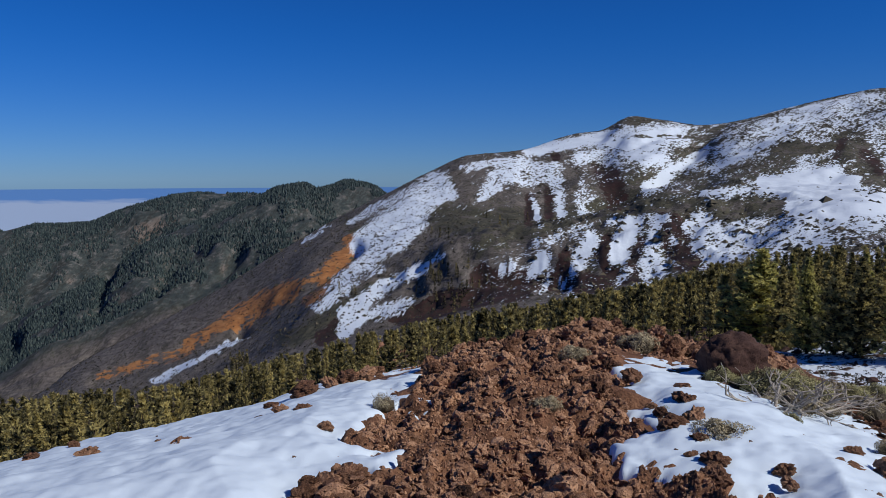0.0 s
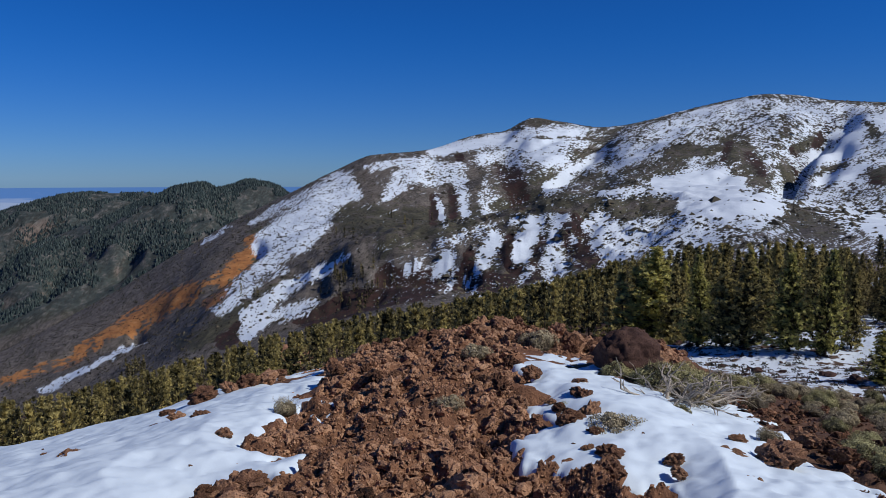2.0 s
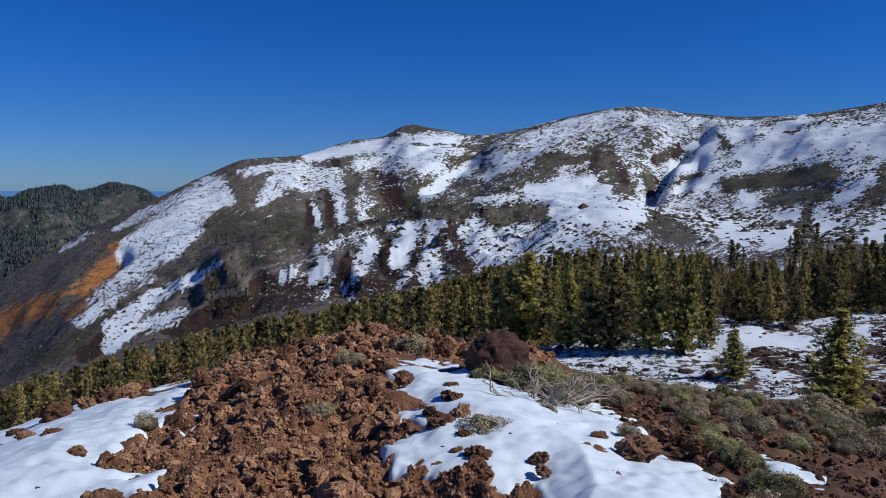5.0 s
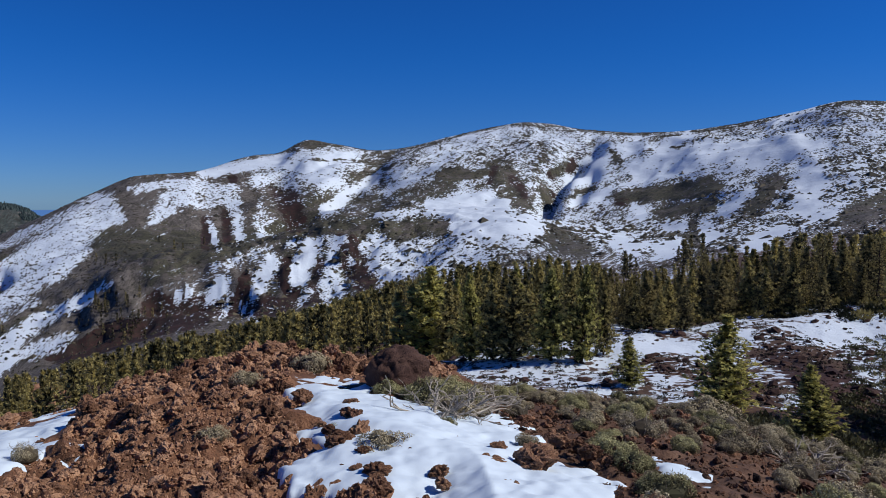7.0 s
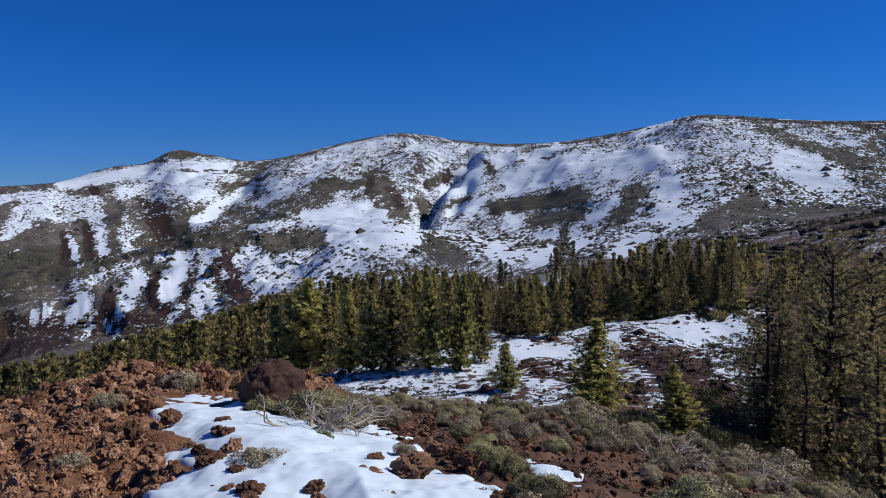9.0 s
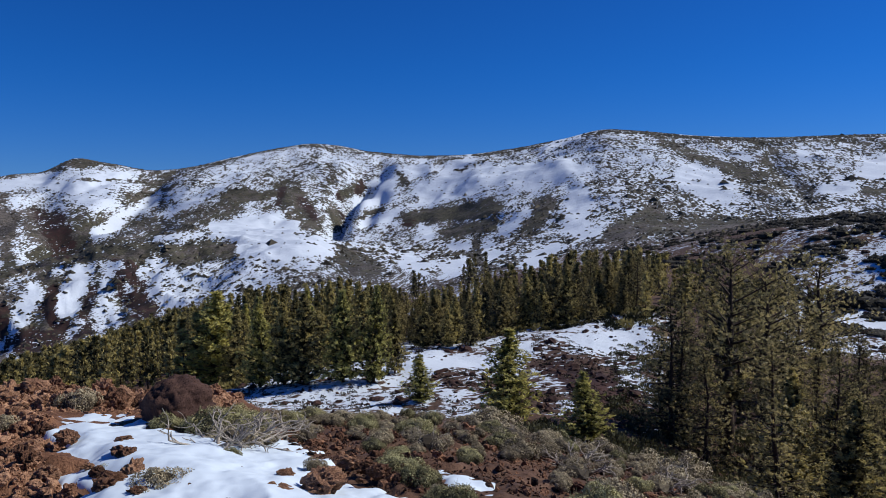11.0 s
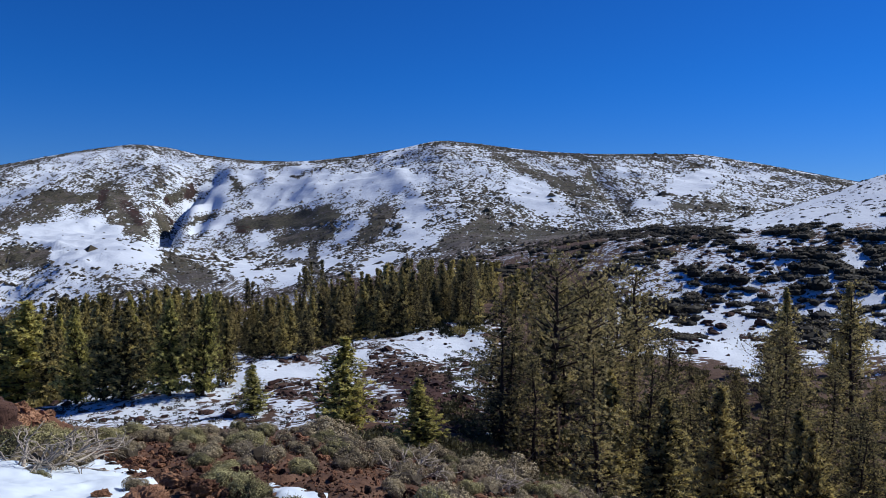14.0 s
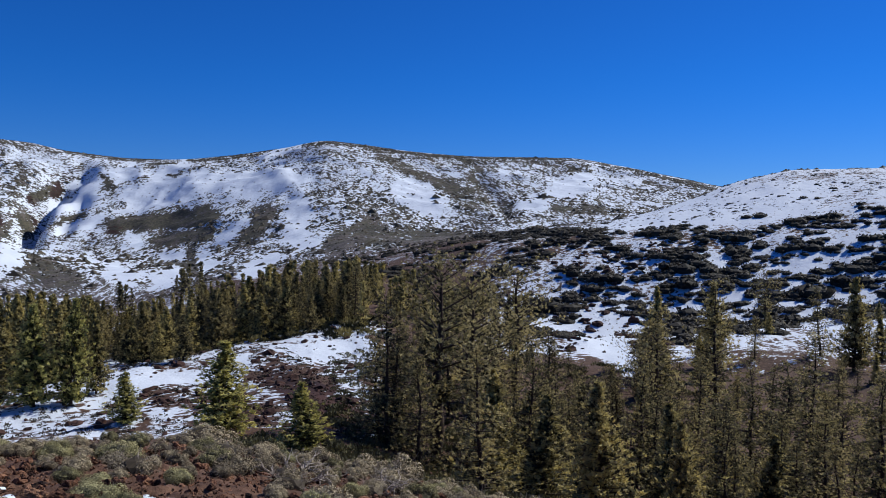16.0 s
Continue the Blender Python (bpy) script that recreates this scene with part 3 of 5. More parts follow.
SNOW_HILL = [(63.1, -1.23, 77.1, -1.44, 1.73, 0.44), (74.6, 1.52, 82.1, 2.46, 1, 0.97), (69.7, 0.34, 73.8, 0.75, 0.39, 0.88), (78.8, 3.4, 84.2, 3.74, 0.19, 0.5), (75.3, -2.62, 81.5, -3.19, 1.16, 0.62), (77.1, -2.58, 78.9, -3.28, 1, 0.85), (82.8, -3.87, 84.1, -5.24, 1.16, 0.85), (68.6, -5.93, 72.1, -6.97, 1.08, 0.97), (68.3, -7.12, 71.7, -8.92, 0.92, 0.95), (80.5, -0.28, 84.1, -0.6, 0.77, 0.6), (56.6, -2.1, 59.8, -2.48, 0.69, 0.55), (63.9, -3.64, 67, -2.79, 0.62, 0.55)]
CLEARING = [(28.8, -11.89, 34.7, -13.52, 0.82, 0.62), (34.0, -10.21, 43.5, -10.15, 0.82, 0.75), (42.7, -9.55, 52.2, -8.57, 0.65, 0.75), (43.5, -11.12, 52.2, -12.53, 0.65, 0.45), (37.5, -11.18, 40.1, -13.58, 0.82, 0.62), (36.0, -6.55, 38.7, -4.91, 0.49, 1.10), (36.8, -6.07, 40.7, -4.55, 0.57, 1.10), (50.0, -6.83, 52.5, -8.63, 0.98, 1.00)]
ORANGE = [(-23.7, -12.90, -18.2, -11.85, 0.37, 0.55), (-18.0, -11.34, -15.8, -10.04, 0.45, 0.8), (-15.0, -9.94, -12.4, -8.44, 0.72, 1.05), (-14.3, -9.55, -10.8, -7.69, 0.65, 1.05), (-8.5, -6.94, -6.1, -4.55, 0.65, 1.05),
          (-9.8, -8.72, -7.9, -7.36, 0.41, 0.80), (-7.0, -4.34, -5.7, -3.95, 0.29, 0.95), (-10.0, -7.31, -8.5, -6.54, 0.33, 0.80)]
LAVA = [(-0.2, -9.09, 5.6, -7.85, 0.90, 0.95), (-3.5, -9.87, 0.6, -9.29, 0.65, 0.90), (4.8, -7.45, 8.8, -7.00, 0.73, 0.85), (11.2, -4.95, 12.0, -6.54, 0.57, 1.00),
        (8.8, -5.38, 8.4, -7.41, 0.41, 0.95), (15.8, -3.30, 17.6, -6.00, 0.98, 1.05), (6.3, -1.35, 6.2, -3.17, 0.37, 0.85), (7.6, -0.94, 7.6, -2.56, 0.41, 0.80),
        (11.5, 0.64, 12.3, -1.35, 0.98, 0.80), (-8.8, -11.35, -7.4, -10.40, 0.57, 0.90), (12.7, -4.93, 14.3, -6.88, 0.57, 0.80), (2.7, -6.64, 4.8, -8.26, 0.65, 0.85)]
LAVA_RIBS = [(8.7, -5.60, 8.1, -7.69, 0.33, 1.1), (11.8, -4.22, 11.8, -6.58, 0.37, 1.2), (14.0, -4.48, 13.5, -6.22, 0.33, 1.1), (16.6, -3.71, 17.0, -5.44, 0.73, 1.2), (2.6, -7.24, 7.1, -7.33, 0.65, 1.3), (7.1, -7.41, 11.2, -7.46, 0.65, 1.3), (11.2, -7.38, 14.3, -6.88, 0.41, 1.1), (7.6, 3.02, 8.1, 1.49, 0.33, 0.9)]
# first and fourth: rock of the ravine wall, its shade painted as lava
LAVA_EAST = [(32.8, 3.67, 31.1, 0.05, 0.45, 0.9), (26.6, 2.3, 26.2, 1.3, 0.30, 0.7), (27.8, 1.6, 28.8, 0.42, 0.40, 0.7), (30.4, 1.83, 31.0, 0.21, 0.30, 0.80), (46.5, -10.65, 50.2, -12.12, 0.98, 1.10), (50.1, -9.26, 52.1, -12.26, 0.98, 0.90),
             (31.6, -0.99, 35.6, -0.19, 0.73, 0.40)]
SCRUB = [(-0.2, -2.56, 6.0, -3.37, 1.47, 0.62), (2.7, -5.01, 10.7, -2.15, 0.90, 0.60), (10.7, -1.95, 22.0, -1.12, 0.49, 0.75), (-9.2, -10.14, -3.9, -7.43, 0.73, 0.60),
         (-5.5, -4.15, -7.5, -2.51, 0.82, 0.40), (-11.6, -11.25, -5.9, -9.83, 0.90, 0.50)]
SCRUB_EAST = [(52.9, -1.32, 60.6, -2.48, 0.90, 0.80), (60.6, -0.87, 67.9, -1.60, 1.06, 0.70), (33.5, 0.23, 36.8, -0.55, 1.06, 0.55), (42.3, 0.67, 44.7, 0.28, 0.57, 0.60),
              (52.0, 0.31, 56.1, -0.49, 0.73, 0.55)]

RED_BANK = [(45.5, -9.81, 49.6, -11.04, 1.06, 0.6), (48.0, -11.43, 51.3, -13.40, 1.06, 0.65), (38.0, -11.18, 45.6, -12.97, 0.73, 0.45), (32.3, -10.89, 33.8, -11.35, 0.49, 0.3)]


def painted(b, e, base, rows):
    """Cover laid stroke over stroke, each with its own firm edge."""
    out = base.copy()
    b, e = b + (fbm(b * 2.0, e * 4.0, 4, 55, 0.65) - 0.5) * 0.8, e + (fbm(b * 2.0, e * 4.0, 4, 59, 0.65) - 0.5) * 0.5
    for b0, e0, b1, e1, w, c in rows:
        near = (b > min(b0, b1) - 2 * w) & (b < max(b0, b1) + 2 * w) & (e > min(e0, e1) - 2 * w) & (e < max(e0, e1) + 2 * w)
        ux, uy = b1 - b0, e1 - e0
        bn, en = b[near], e[near]
        t = np.clip(((bn - b0) * ux + (en - e0) * uy) / max(ux * ux + uy * uy, 1e-6), 0, 1)
        k = 1 - step(0.45, 1.6, np.hypot(bn - b0 - t * ux, en - e0 - t * uy) / w)
        out[near] = out[near] * (1 - k) + (0.12 + 0.80 * c) * k
    return out


def build_ground():
    nb, nr = land.x.shape
    idx = np.arange(nb * nr).reshape(nb, nr)
    quads = np.stack([idx[:-1, :-1], idx[:-1, 1:], idx[1:, 1:], idx[1:, :-1]], -1).reshape(-1, 4)
    co = np.stack([land.x, land.y, land.z], -1).reshape(-1, 3)
    me = bpy.data.meshes.new("ground")
    me.vertices.add(len(co))
    me.vertices.foreach_set("co", co.ravel())
    me.loops.add(quads.size)
    me.loops.foreach_set("vertex_index", quads.ravel())
    me.polygons.add(len(quads))
    me.polygons.foreach_set("loop_start", np.arange(0, quads.size, 4))
    me.polygons.foreach_set("use_smooth", np.ones(len(quads), bool))
    me.update()
    b, r, z = land.bb, land.rad, land.z
    e = np.degrees(np.arctan2(z, np.maximum(r, 0.1)))
    out = step(40, 48, r)
    mount = step(300, 600, r) * step(2050, 1950, r)
    snow = mount * step(-6, 6, b) * (0.28 + 0.24 * step(14, 22, b))
    snow = np.maximum(snow, 0.40 * step(200, 260, r) * step(700, 600, r) * step(22, 30, b))
    snow = painted(b, e, snow, SNOW_WEST + SNOW_WEST_B + SNOW_WEST_C + SNOW_BENCH + SNOW_BENCH_B + SNOW_BENCH_C + SNOW_DOME + SNOW_DOME_B + SNOW_DOME_C + SNOW_DOME_D + SNOW_EAST)
    near_snow = np.maximum(strokes(b, e, CLEARING), 0.54 * step(44, 50, r) * step(125, 110, r) * step(20, 24, b) * step(58, 52, b))
    # thin crumbled snow over the clearing and the near hill
    near_snow = np.maximum(near_snow, (0.26 + 0.34 * step(98, 122, r)) * step(60, 85, r) * step(56, 64, b))
    near_snow = np.maximum(near_snow, 0.36 * step(60, 80, r) * step(140, 120, r) * step(-10, -18, b))
    near_snow = np.maximum(near_snow, 0.36 * step(95, 110, r) * step(280, 240, r) * step(32, 34, b) * step(40, 38, b))
    near_snow = near_snow * (1 - 0.62 * strokes(b, e, RED_BANK) * step(120, 110, r))
    hill = painted(b, e, near_snow, SNOW_HILL)
    far = step(125, 300, r) * step(62, 56, b) + (b > 62) * step(330, 420, r) * (r < 3000)
    near_snow = np.where(b > 54, hill, near_snow)
    snow = (near_snow * (1 - np.clip(far, 0, 1)) + snow * np.clip(far, 0, 1)) * out
    snow = snow * step(2250, 2050, r) * np.where((b < -3) & (r > 1600), 0.0, 1.0)
    land.snow = snow
    cover = np.ones((nb, nr, 4))
    cover[..., 0] = strokes(b, e, ORANGE) * step(400, 600, r) * step(1500, 1300, r)
    cover[..., 1] = strokes(b, e, LAVA + LAVA_RIBS + LAVA_EAST) * out
    cover[..., 2] = np.maximum(strokes(b, e, SCRUB + SCRUB_EAST) * step(300, 500, r), step(1800, 1900, r) * 0.9 * step(0, -4, b))
    cover[..., 2] = np.maximum(cover[..., 2], 0.5 * step(7, 12, b) * mount)
    me.attributes.new("snow", "FLOAT", "POINT").data.foreach_set("value", snow.ravel())
    # arc, rise and distance, sheared along the beds of the slopes
    tilt = np.interp(b, [-36, -2, 6, 14, 22, 27, 31, 34, 45, 52, 62, 95], [1.9, 1.9, 0.5, 0.3, 1.0, 0.7, -1.2, 0.8, 0.7, -0.2, -0.8, 0.3])
    arc = np.radians(b) * 1200
    drop = np.concatenate([np.zeros((1, nr)), np.cumsum(0.5 * (tilt[1:] + tilt[:-1]) * np.diff(arc, axis=0), axis=0)])
    lie = np.stack([arc * 0.85, 2500 * np.radians(e) - drop, 0.03 * r], -1)
    me.attributes.new("lie", "FLOAT_VECTOR", "POINT").data.foreach_set("vector", lie.ravel())
    # less red soil, more dark loam to the east: shrub shade put into the ground
    me.attributes.new("near", "FLOAT", "POINT").data.foreach_set("value", (step(60, 25, r) * (1 - 0.75 * step(24, 32, b))).ravel())
    me.attributes.new("woods", "FLOAT", "POINT").data.foreach_set("value", (step(1800, 1900, r) * step(0, -4, b)).ravel())
    me.attributes.new("close", "FLOAT", "POINT").data.foreach_set("value", step(460, 260, r).ravel())
    me.attributes.new("cover", "FLOAT_COLOR", "POINT").data.foreach_set("color", cover.ravel())
    me.materials.append(GROUND)
    return tagged(new("ground", me), "volcanic mountainside of brown soil with patchy snow", "ground", kind="structure")


build_ground()


# ---- mesh helpers ----
class Buf:
    """Collects triangles with a tone from 0 to 1 for each corner."""
    def __init__(self):
        self.v, self.f, self.t, self.n = [], [], [], 0

    def add(self, v, f, tone=0.5):
        v = np.asarray(v, float).reshape(-1, 3)
        f = np.asarray(f, np.int64).reshape(-1, 3)
        self.v.append(v)
        self.f.append(f + self.n)
        self.t.append(np.broadcast_to(np.asarray(tone, float), (len(v),)).copy())
        self.n += len(v)

    def arrays(self):
        return np.concatenate(self.v), np.concatenate(self.f), np.concatenate(self.t)

    def mesh(self, name, material, smooth=True):
        v, f, t = self.arrays()
        return tri_mesh(name, v, f, material, t, smooth)


def tri_mesh(name, v, f, material, tone=None, smooth=True):
    me = bpy.data.meshes.new(name)
    me.vertices.add(len(v))
    me.vertices.foreach_set("co", np.ascontiguousarray(v, np.float32).ravel())
    me.loops.add(f.size)
    me.loops.foreach_set("vertex_index", np.ascontiguousarray(f, np.int32).ravel())
    me.polygons.add(len(f))
    me.polygons.foreach_set("loop_start", np.arange(0, f.size, 3, dtype=np.int32))
    me.polygons.foreach_set("use_smooth", np.full(len(f), smooth))
    me.update()
    if tone is not None:
        me.attributes.new("tone", "FLOAT", "POINT").data.foreach_set("value", np.ascontiguousarray(tone, np.float32))
    me.materials.append(material)
    return me


def part(name, me, parent, label=""):
    ob = new(name, me)
    ob.parent = parent
    return tagged(ob, label)


def unit(v):
    return v / np.maximum(np.linalg.norm(v, axis=-1, keepdims=True), 1e-9)


def blades(buf, at, way, n, length, width, spread, rng, tone, droop=0.0):
    """Bunches of n needles or leaves at each place, spread about a way out."""
    at, way = np.repeat(at, n, 0), np.repeat(way, n, 0)
    tone = np.repeat(np.broadcast_to(np.asarray(tone, float), (len(at) // n,)), n)
    d = unit(way + rng.normal(0, spread, at.shape))
    d[:, 2] -= droop
    side = unit(np.cross(d, rng.normal(0, 1, at.shape)))
    ln = length * rng.uniform(0.6, 1.25, (len(at), 1))
    w = width * rng.uniform(0.6, 1.3, (len(at), 1))
    base = at + rng.normal(0, length * 0.12, at.shape)
    mid = base + d * ln * 0.55
    v = np.stack([base, mid + side * w, base + d * ln, mid - side * w], 1).reshape(-1, 3)
    k = np.arange(len(at))[:, None] * 4
    f = np.concatenate([k + np.array([0, 1, 2]), k + np.array([0, 2, 3])], 0)
    tn = np.clip(tone + rng.normal(0, 0.10, len(at)), 0, 1)
    buf.add(v, f, np.repeat(tn, 4))


def single_blades(buf, at, way, n, length, width, spread, rng, tone, face=None):
    """As blades, with one triangle each, for trees far off."""
    at, way = np.repeat(at, n, 0), np.repeat(way, n, 0)
    tone = np.repeat(np.broadcast_to(np.asarray(tone, float), (len(at) // n,)), n)
    d = unit(way + rng.normal(0, spread, at.shape))
    side = unit(np.cross(d, rng.normal(0, 1, at.shape) if face is None else np.repeat(face, n, 0) + rng.normal(0, 0.35, at.shape)))
    if isinstance(length, np.ndarray):
        length, width = np.repeat(length, n)[:, None], np.repeat(width, n)[:, None]
    ln, w = length * rng.uniform(0.6, 1.3, (len(at), 1)), width * rng.uniform(0.6, 1.3, (len(at), 1))
    base = at + rng.normal(0, 1.0, at.shape) * length * 0.2
    v = np.stack([base - side * w, base + side * w, base + d * ln], 1).reshape(-1, 3)
    f = np.arange(len(v)).reshape(-1, 3)
    buf.add(v, f, np.repeat(np.clip(tone + rng.normal(0, 0.1, len(at)), 0, 1), 3))


def facets(buf, at, face, size, rng, tone, loose=0.4):
    """Small leaves that lie over a rounded form."""
    n = unit(face + rng.normal(0, loose, at.shape))
    a = unit(np.cross(n, rng.normal(0, 1, at.shape)))
    b = np.cross(n, a)
    s = size * rng.uniform(0.6, 1.4, (len(at), 1))
    v = np.stack([at - a * s * 0.5, at + a * s * 0.5, at + b * s * 1.2], 1).reshape(-1, 3)
    buf.add(v, np.arange(len(v)).reshape(-1, 3), np.repeat(np.clip(tone, 0, 1), 3))


def tube(buf, pts, radii, sides, tone=0.5):
    pts, radii = np.asarray(pts, float), np.asarray(radii, float)
    n = len(pts)
    way = unit(np.gradient(pts, axis=0))
    ref = np.where(np.abs(way[:, 2:3]) > 0.9, np.array([[1.0, 0, 0]]), np.array([[0, 0, 1.0]]))
    u = unit(np.cross(way, ref))
    w = np.cross(way, u)
    a = np.linspace(0, 2 * np.pi, sides, endpoint=False)
    ring = pts[:, None] + radii[:, None, None] * (np.cos(a)[None, :, None] * u[:, None] + np.sin(a)[None, :, None] * w[:, None])
    f = []
    for i in range(n - 1):
        for k in range(sides):
            p, q = i * sides + k, i * sides + (k + 1) % sides
            f += [(p, q, q + sides), (p, q + sides, p + sides)]
    buf.add(ring.reshape(-1, 3), f, tone)


def icosphere(level):
    bm = bmesh.new()
    bmesh.ops.create_icosphere(bm, subdivisions=level, radius=1.0)
    v = np.array([p.co[:] for p in bm.verts])
    f = np.array([[p.index for p in q.verts] for q in bm.faces])
    bm.free()
    return v, f


ICO = {k: icosphere(k) for k in (1, 2, 3, 4, 5)}
GOLD = (1 + 5 ** 0.5) / 2
ICO[0] = (np.array([(-1, GOLD, 0), (1, GOLD, 0), (-1, -GOLD, 0), (1, -GOLD, 0), (0, -1, GOLD), (0, 1, GOLD), (0, -1, -GOLD), (0, 1, -GOLD), (GOLD, 0, -1), (GOLD, 0, 1), (-GOLD, 0, -1), (-GOLD, 0, 1)]) / math.sqrt(1 + GOLD * GOLD),
          np.array([(0, 11, 5), (0, 5, 1), (0, 1, 7), (0, 7, 10), (0, 10, 11), (1, 5, 9), (5, 11, 4), (11, 10, 2), (10, 7, 6), (7, 1, 8), (3, 9, 4), (3, 4, 2), (3, 2, 6), (3, 6, 8), (3, 8, 9), (4, 9, 5), (2, 4, 11), (6, 2, 10), (8, 6, 7), (9, 8, 1)]))
ICO[-1] = (np.array([(1, 0, 0), (0, 1, 0), (-1, 0, 0), (0, -1, 0), (0, 0, 1), (0, 0, -1)], float), np.array([(0, 1, 4), (1, 2, 4), (2, 3, 4), (3, 0, 4), (1, 0, 5), (2, 1, 5), (3, 2, 5), (0, 3, 5)]))


def spot(bearing, rise):
    """The place where a line of sight from the eye meets the ground."""
    i = int(np.clip(np.searchsorted(land.b, bearing), 0, len(land.b) - 1))
    e = np.degrees(np.arctan2(land.z[i], np.maximum(land.r, 0.01)))
    j = int(np.argmax((e >= rise) & (land.r > 2.0)))
    e0, e1 = e[j - 1], e[j]
    r = land.r[j - 1] + (land.r[j] - land.r[j - 1]) * np.clip((rise - e0) / max(e1 - e0, 1e-6), 0, 1)
    x, y = r * math.sin(radians(bearing)), r * math.cos(radians(bearing))
    return x, y, float(land.height(x, y)), r


# ---- plant and rock materials ----
def foliage_material(name, dark, middle, light, rough=0.65, through_light=0.25):
    m = Mat(name)
    tone = m.attr("tone").outputs["Fac"]
    own = m.n.new("ShaderNodeObjectInfo").outputs["Random"]
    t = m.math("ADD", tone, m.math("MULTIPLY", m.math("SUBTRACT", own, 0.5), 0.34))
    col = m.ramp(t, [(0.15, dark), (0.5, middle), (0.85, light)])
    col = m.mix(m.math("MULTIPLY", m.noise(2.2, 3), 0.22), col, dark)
    m.done(col, rough, None, 0.25)
    out = m.n["Material Output"]
    tr = m.n.new("ShaderNodeBsdfTranslucent")
    m.link(col, tr.inputs["Color"])
    mx = m.n.new("ShaderNodeMixShader")
    mx.inputs[0].default_value = through_light
    m.link(m.bsdf.outputs[0], mx.inputs[1])
    m.link(tr.outputs[0], mx.inputs[2])
    m.link(mx.outputs[0], out.inputs["Surface"])
    return m.m


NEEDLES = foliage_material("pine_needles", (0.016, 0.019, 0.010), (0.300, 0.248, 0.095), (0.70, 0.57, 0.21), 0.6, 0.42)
# yellow-green young growth, with sunlight also put into its brighter colour
SUNLIT_NEEDLES = foliage_material("young_sunlit_needles", (0.026, 0.030, 0.011), (0.35, 0.33, 0.095), (0.74, 0.65, 0.21), 0.6, 0.42)
# darker copy of the needles: shade of the dense grove put into the colour
DARK_SHADED_NEEDLES = foliage_material("dark_shaded_pine_needles", (0.012, 0.014, 0.008), (0.165, 0.138, 0.062), (0.46, 0.37, 0.15), 0.6, 0.36)
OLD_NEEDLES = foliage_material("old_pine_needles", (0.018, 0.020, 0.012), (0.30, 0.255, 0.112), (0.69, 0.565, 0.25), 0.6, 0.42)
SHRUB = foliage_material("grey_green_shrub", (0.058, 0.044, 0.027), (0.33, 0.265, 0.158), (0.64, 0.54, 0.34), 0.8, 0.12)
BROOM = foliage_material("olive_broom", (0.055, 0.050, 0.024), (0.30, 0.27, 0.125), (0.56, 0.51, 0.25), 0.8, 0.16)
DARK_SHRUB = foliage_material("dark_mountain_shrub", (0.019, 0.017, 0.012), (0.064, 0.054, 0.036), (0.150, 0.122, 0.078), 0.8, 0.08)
# lightened and blued: haze over the far ridges put into the needle colour
HAZY_PINE = foliage_material("hazy_pine_woods", (0.018, 0.031, 0.034), (0.044, 0.064, 0.062), (0.088, 0.112, 0.098), 0.8, 0.05)


def bark_material(name, a, b):
    m = Mat(name)
    n = m.noise(9.0, 5, 0.65)
    return m.done(m.ramp(n, [(0.3, a), (0.7, b)]), 0.9, m.bump(n, 0.8, 0.03), 0.2)


BARK = bark_material("pine_bark", (0.020, 0.014, 0.011), (0.085, 0.058, 0.042))
DEADWOOD = bark_material("bleached_wood", (0.24, 0.20, 0.16), (0.54, 0.47, 0.39))
TWIG = bark_material("dry_twigs", (0.07, 0.055, 0.04), (0.20, 0.165, 0.125))


def rock_material(name, stops, scale=5.0, depth=0.025):
    m = Mat(name)
    own = m.n.new("ShaderNodeObjectInfo").outputs["Random"]
    tone = m.attr("tone").outputs["Fac"]
    big, fine = m.noise(scale * 0.25, 4, 0.6), m.noise(scale * 2.2, 6, 0.7)
    pits = m.node("ShaderNodeTexVoronoi", Scale=scale * 2.5)
    m.link(m.coords(), pits.inputs["Vector"])
    hole = m.smooth(0.05, 0.35, pits.outputs["Distance"])
    f = m.math("ADD", m.math("MULTIPLY", big, 0.5), m.math("MULTIPLY", fine, 0.5))
    f = m.math("ADD", f, m.math("MULTIPLY", m.math("SUBTRACT", m.math("ADD", own, tone), 0.9), 0.22))
    col = m.ramp(f, stops)
    # pits darkened: the shade of the hollows put into the stone colour
    col = m.mix(m.math("MULTIPLY", m.math("SUBTRACT", 1.0, hole), 0.35), col, stops[0][1])
    n = m.bump(m.math("ADD", fine, hole), 1.0, depth)
    return m.done(col, 0.92, n, 0.2)


CLINKER = rock_material("red_lava_clinker", [(0.30, (0.020, 0.011, 0.008)), (0.47, (0.222, 0.106, 0.060)), (0.68, (0.54, 0.300, 0.172))])
RUBBLE = rock_material("fine_lava_rubble", [(0.30, (0.020, 0.011, 0.008)), (0.47, (0.222, 0.106, 0.060)), (0.68, (0.54, 0.300, 0.172))], 22.0, 0.02)
DARK_LAVA = rock_material("dark_lava", [(0.25, (0.018, 0.010, 0.009)), (0.5, (0.066, 0.034, 0.026)), (0.75, (0.140, 0.078, 0.054))], 7.0, 0.012)


